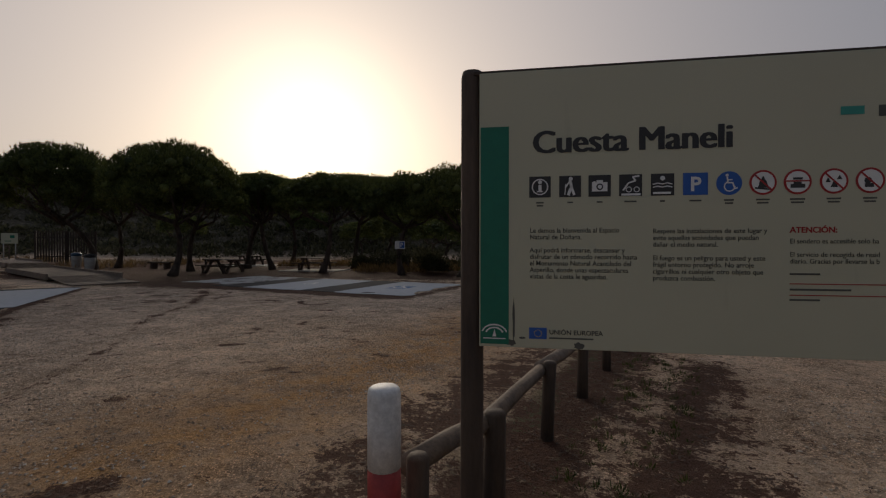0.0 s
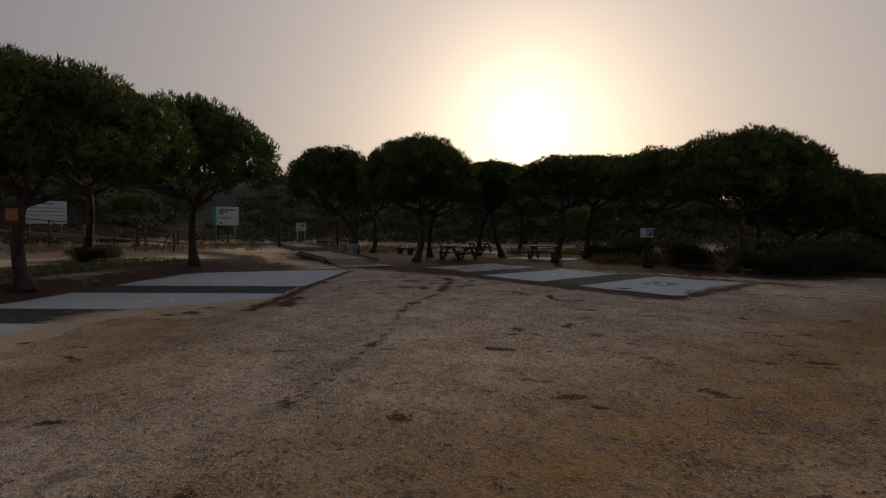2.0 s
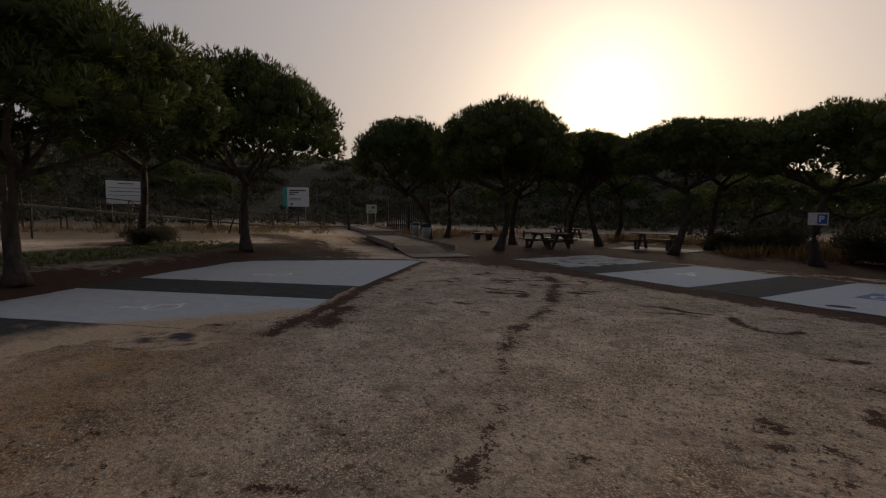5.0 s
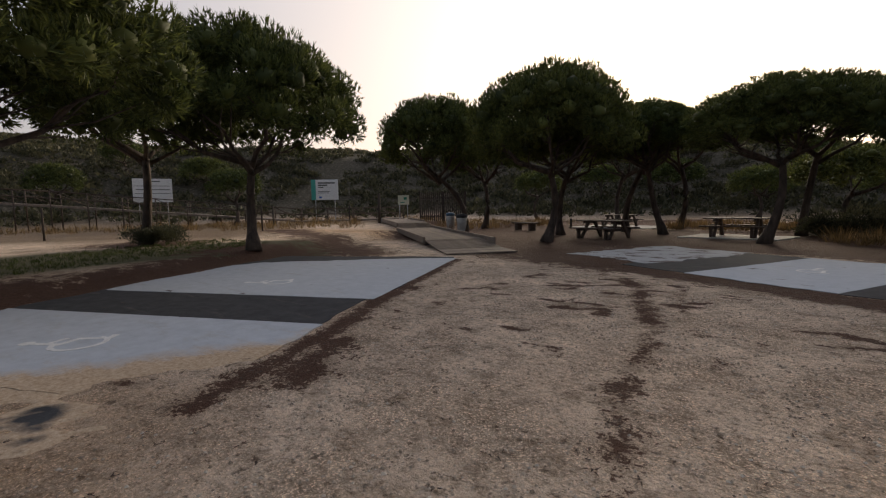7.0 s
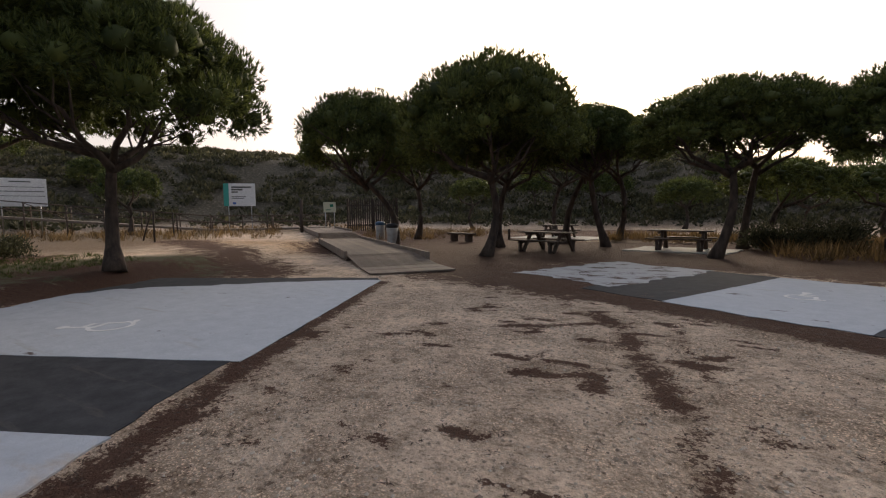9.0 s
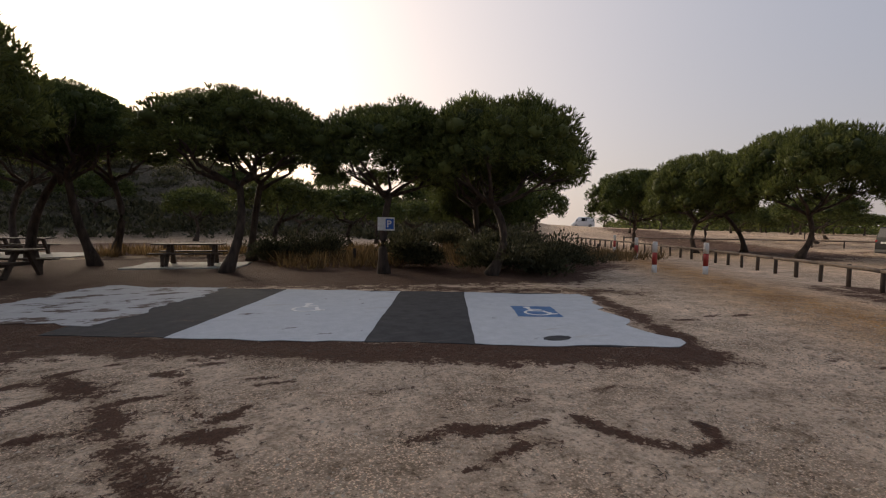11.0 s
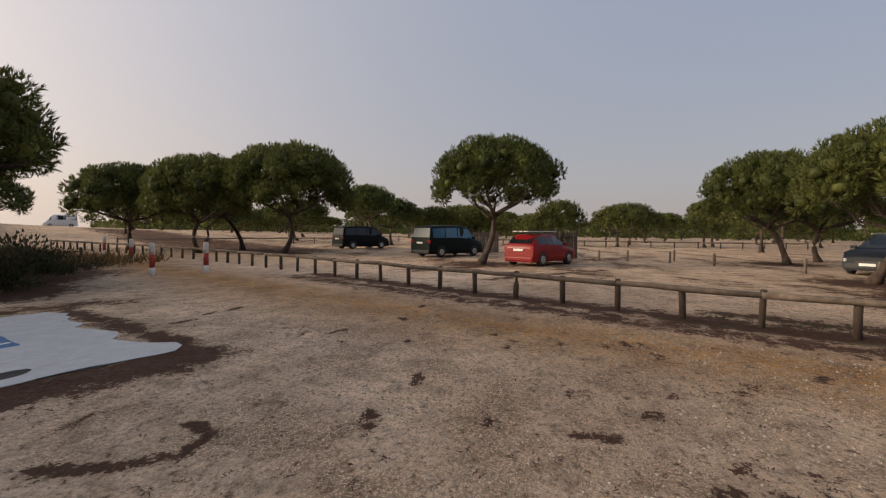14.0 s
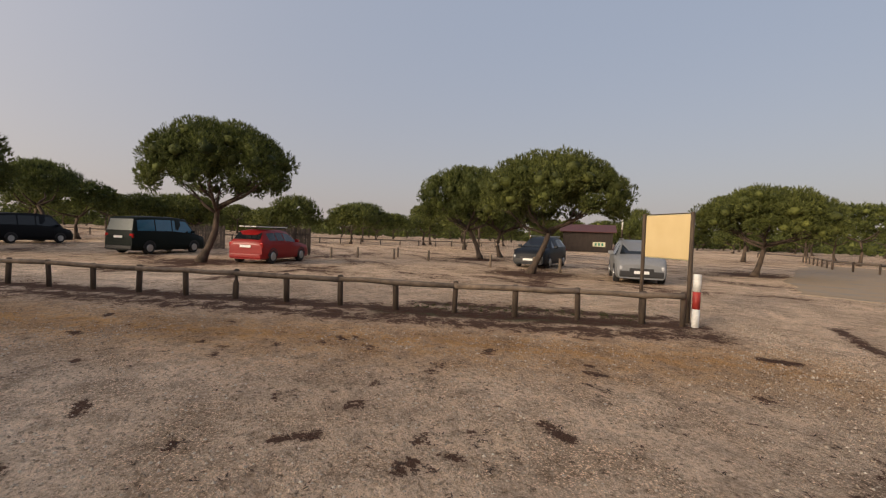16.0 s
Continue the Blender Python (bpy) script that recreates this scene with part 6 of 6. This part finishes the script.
def camper():
    m = parked(82.3, 111.8, 144, 3.0)
    prof = [(0.0, 1.2, 1.22, 0.9), (0.05, 1.45, 1.47, 0.95), (0.12, 1.5, 2.72, 0.92), (2.0, 1.5, 2.8, 0.92), (4.2, 1.5, 2.78, 0.9), (4.7, 1.45, 2.45, 0.85), (5.4, 1.25, 1.30, 0.9), (5.9, 1.05, 1.10, 0.85), (6.1, 0.7, 0.74, 0.75)]
    car("camper_van", m, "white high-roof camper van far along the track", 6.1, 2.05, 2.78, prof, M_CARWHITE, M_CARGLASS, wheel_r=0.36, axles=(1.2, 4.9), windows=4, category="van")


camper()
barrier = thing("barrier_arm", pose(17.5, -13.0, 0.0, 0, 0, 0), "raised white and dark striped barrier arm on a post", "barrier")
part("post", box_bm(0.3, 0.25, 1.05, (0, 0, 0.525), 0.03), M_GALV, barrier)
bd = Vector((-0.25, 0.22, 0.95)).normalized()
for k in range(6):
    bv, bf = tube([Vector((0, 0, 0.9)) + bd * (0.75 * k), Vector((0, 0, 0.9)) + bd * (0.75 * (k + 1))], [0.05, 0.05], 8)
    child("arm_section", mesh_from("arm_section", bv, bf, M_WHITEPAINT if k % 2 == 0 else M_DARKWOOD, True), barrier)


# ---------------------------------------------------------------- scrub, grass and stones
def blades(name, centres, sizes, per, mat, label, category, seed, flat=0.7, width=0.09, up=0.5, blade=0.38):
    """Clumps of leaf blades on the ground, one object."""
    rng = np.random.default_rng(seed)
    c = np.repeat(np.asarray(centres), per, 0)
    s = np.repeat(np.asarray(sizes), per)[:, None]
    d = rng.normal(size=c.shape)
    d[:, 2] = np.abs(d[:, 2])
    d /= np.linalg.norm(d, axis=1, keepdims=True)
    p = c + d * np.array([1, 1, flat]) * s * rng.uniform(0.35, 1.0, (len(c), 1))
    w = d + np.array([0, 0, up]) + rng.normal(size=c.shape) * 0.4
    w /= np.linalg.norm(w, axis=1, keepdims=True)
    side = np.cross(w, rng.normal(size=c.shape))
    side /= np.linalg.norm(side, axis=1, keepdims=True) + 1e-9
    L = s * blade * rng.uniform(0.6, 1.4, (len(c), 1))
    T = np.stack([p - side * L * width * 2, p + side * L * width * 2, p + w * L], 1).reshape(-1, 3)
    me = bpy.data.meshes.new(name)
    me.vertices.add(len(T))
    me.vertices.foreach_set("co", T.astype(np.float32).ravel())
    me.loops.add(len(T))
    me.loops.foreach_set("vertex_index", np.arange(len(T), dtype=np.int32))
    me.polygons.add(len(T) // 3)
    me.polygons.foreach_set("loop_start", np.arange(0, len(T), 3, dtype=np.int32))
    me.update(calc_edges=True)
    me.materials.append(mat)
    return tagged(new(name, me), label, category, kind="stuff")


def on_ground(xy):
    xy = np.asarray(xy, float)
    return np.column_stack([xy, height(xy[:, 0], xy[:, 1])])


rg = np.random.default_rng(21)
az_ = np.radians(rg.uniform(54, 190, 4600))
d_ = 47 + 62 * rg.random(4600) ** 0.8
dune = np.column_stack([-8 + d_ * np.cos(az_), 10 + d_ * np.sin(az_)])
dune = dune[np.abs((dune[:, 0] + 44) * 0.84 + (dune[:, 1] - 22) * 0.55) > 2.0]
blades("dune_scrub", on_ground(dune), rg.uniform(0.7, 1.7, len(dune)), 52, M_SHRUB, "grey-green scrub covering the dune slope", "scrub", 1, blade=0.26, width=0.2, flat=0.55)
band_xy = np.column_stack([rg.uniform(-12, 13, 1100), rg.uniform(26.2, 38, 1100)])
band_xy = band_xy[(band_xy[:, 0] > -5.2) | (band_xy[:, 1] > 33.5)]
blades("dry_grass", on_ground(band_xy), rg.uniform(0.22, 0.5, len(band_xy)), 26, M_DRYGRASS, "dry straw-coloured grass under the pines", "grass", 2, up=1.6, width=0.03, blade=0.8)
dry2 = np.column_stack([rg.uniform(-46, -20, 900), rg.uniform(6, 44, 900)])
dry2 = dry2[((-(dry2[:, 0] + 6) + (dry2[:, 1] - 8)) * 0.7071 > 27) & (np.abs((dry2[:, 0] + 33) * 0.62 + (dry2[:, 1] - 33) * 0.78) > 2.0)]
blades("dry_grass", on_ground(dry2), rg.uniform(0.2, 0.45, len(dry2)), 22, M_DRYGRASS, "dry straw-coloured grass at the foot of the dune", "grass", 3, up=1.6, width=0.03, blade=0.8)
lawn = np.column_stack([rg.uniform(-25, -15, 3400), rg.uniform(2, 16, 3400)])
lawn_b = (lawn[:, 0] + 10.3) * -0.907 + (lawn[:, 1] - 10.3) * -0.42
lawn = lawn[(lawn_b > 7.4) & (lawn_b < 11.5)]
blades("short_grass", on_ground(lawn), rg.uniform(0.04, 0.09, len(lawn)), 12, M_GRASS, "short green grass beneath the pines", "grass", 4, up=1.8, width=0.05, blade=0.9)
verge = np.column_stack([rg.uniform(0.2, 1.0, 190), rg.uniform(0, 1, 190)])
verge = np.array([(0.15 + 2.5 * t + o * 0.9, 2.6 + 4.3 * t - o * 0.55) for o, t in verge])
blades("verge_grass", on_ground(verge), rg.uniform(0.02, 0.05, 190), 12, M_GRASS, "sparse green weeds along the fence", "grass", 5, up=1.5, width=0.06, blade=0.9)


wood_a = np.radians(rg.uniform(-92, 46, 1500))
wood_d = rg.uniform(150, 290, 1500)
woods = np.column_stack([-6.5 + wood_d * np.cos(wood_a), 10 + wood_d * np.sin(wood_a)])
blades("far_woods", on_ground(woods), rg.uniform(2.2, 4.6, 1500), 46, M_PINE, "distant dark green pine woods on the horizon", "woods", 9, blade=0.24, width=0.22, flat=0.85)


def shrub(x, y, r, h, label, seed, mat=None):
    rng = np.random.default_rng(seed)
    n = 26
    c = np.column_stack([x + rng.normal(0, r * 0.38, n), y + rng.normal(0, r * 0.38, n), np.zeros(n)])
    c[:, 2] = height(c[:, 0], c[:, 1]) + rng.uniform(0.0, h * 0.5, n)
    ob = blades("shrub", c, rng.uniform(0.3, 0.55, n) * h, 300, mat or M_SHRUB, label, "shrub", seed, blade=0.15, width=0.13, flat=0.9)
    ob["kind"] = ""
    del ob["kind"]
    tagged(ob, group="shrubs")


for k, (x, y, r, h) in enumerate(((3.2, 23.4, 1.6, 1.5), (5.0, 24.6, 1.6, 1.2), (2.0, 24.9, 1.4, 1.7), (-0.6, 26.4, 1.1, 1.6), (-5.2, 30.6, 1.2, 1.2), (-25.3, 13.5, 0.9, 0.9), (-24.5, 13.0, 0.8, 0.85), (6.6, 27.0, 1.5, 1.1), (16.5, 44.0, 3.0, 1.3), (20.0, 52.0, 3.0, 1.3), (-3.4, 31.5, 1.5, 1.6), (5.5, 29.5, 2.0, 1.4), (8.0, 34.0, 2.4, 1.5), (6.0, 38.0, 2.8, 1.6), (10.0, 42.0, 2.6, 1.4), (3.6, 27.6, 1.5, 1.4))):
    shrub(x, y, r, h, "dense dark green shrub under the pines", 50 + k, M_SHRUB)


def pebbles():
    """Loose stones on the gravel near the way walked."""
    rng = np.random.default_rng(77)
    n = 90000
    xy = np.column_stack([rng.uniform(-12, 5, n), rng.uniform(0.5, 16.5, n)])
    keep = lump(xy[:, 0], xy[:, 1], 0.8) + 0.6 * lump(xy[:, 1], xy[:, 0], 2.3) + rng.uniform(-0.5, 0.7, n) > 0
    xy = xy[keep]
    row, col = np.clip(np.searchsorted(gy, xy[:, 1]), 0, len(gy) - 1), np.clip(np.searchsorted(gx, xy[:, 0]), 0, len(gx) - 1)
    xy = xy[(LITTER_SHADE[row, col] < 0.35) & ~on_bays(xy[:, 0], xy[:, 1])]
    n = len(xy)
    size = 0.005 + 0.014 * rng.random(n) ** 2.2
    base = np.array([(1, 0, 0), (0, 1, 0), (-1, 0, 0), (0, -1, 0), (0, 0, 0.75), (0, 0, -0.5)], float)
    tri = np.array([(0, 1, 4), (1, 2, 4), (2, 3, 4), (3, 0, 4), (1, 0, 5), (2, 1, 5), (3, 2, 5), (0, 3, 5)])
    a = rng.uniform(0, 6.28, n)
    V = np.repeat(base[None], n, 0) * rng.uniform(0.6, 1.3, (n, 6, 1)) * size[:, None, None]
    x, y = V[:, :, 0].copy(), V[:, :, 1].copy()
    V[:, :, 0], V[:, :, 1] = x * np.cos(a)[:, None] - y * np.sin(a)[:, None], x * np.sin(a)[:, None] + y * np.cos(a)[:, None]
    rough = 0.012 * lump(xy[:, 0], xy[:, 1], 3.1) + 0.008 * lump(xy[:, 0], xy[:, 1], 9.7) - 0.012
    V += np.column_stack([xy, rough + size * 0.25])[:, None, :]
    F = (tri[None] + (np.arange(n) * 6)[:, None, None]).reshape(-1, 3)
    me = bpy.data.meshes.new("pebbles")
    me.from_pydata(V.reshape(-1, 3).tolist(), [], F.tolist())
    m, nt, b = material("mixed_pebbles", 0.9)
    geo = nt.nodes.new("ShaderNodeNewGeometry")
    nt.links.new(ramp(nt, geo.outputs["Random Per Island"], [(0, (0.24, 0.18, 0.125)), (0.6, (0.48, 0.38, 0.28)), (1, (0.68, 0.59, 0.48))]), b.inputs["Base Color"])
    me.materials.append(m)
    tagged(new("pebbles", me), "loose pale and brown pebbles scattered on gravel", "gravel", kind="stuff")


pebbles()


def fallen_needles():
    """Small tufts of dead needles and bark lying on the gravel, thickest where the litter gathers."""
    rng = np.random.default_rng(91)
    n = 90000
    xy = np.column_stack([rng.uniform(-15, 6, n), rng.uniform(0.3, 20, n)])
    i = np.clip(np.searchsorted(gy, xy[:, 1]), 0, len(gy) - 1)
    j = np.clip(np.searchsorted(gx, xy[:, 0]), 0, len(gx) - 1)
    chance = 0.02 + 0.5 * np.clip(LITTER_SHADE[i, j] - 0.25, 0, 1)
    xy = xy[rng.random(n) < chance]
    n = len(xy)
    tris = []
    z = 0.012 * lump(xy[:, 0], xy[:, 1], 3.1) + 0.008 * lump(xy[:, 0], xy[:, 1], 9.7) - 0.008
    for k in range(5):
        a = rng.uniform(0, 6.28, n)
        L = rng.uniform(0.02, 0.075, n)
        o = rng.normal(0, 0.018, (n, 2))
        p = np.column_stack([xy + o, z + 0.003])
        q = np.column_stack([xy + o + np.column_stack([np.cos(a), np.sin(a)]) * L[:, None], z + rng.uniform(0.003, 0.008, n)])
        s = np.column_stack([-np.sin(a), np.cos(a), np.zeros(n)]) * rng.uniform(0.003, 0.009, n)[:, None]
        tris.append(np.stack([p - s, p + s, q], 1).reshape(-1, 3))
    T = np.concatenate(tris)
    me = bpy.data.meshes.new("fallen_needles")
    me.from_pydata(T.tolist(), [], np.arange(len(T)).reshape(-1, 3).tolist())
    m, nt, b = material("dead_pine_needles", 0.9)
    geo = nt.nodes.new("ShaderNodeNewGeometry")
    nt.links.new(ramp(nt, geo.outputs["Random Per Island"], [(0, (0.035, 0.02, 0.014)), (0.7, (0.10, 0.058, 0.036)), (1, (0.20, 0.13, 0.08))]), b.inputs["Base Color"])
    me.materials.append(m)
    tagged(new("fallen_needles", me), "reddish-brown dead pine needles lying on the gravel", "litter", kind="stuff")


fallen_needles()
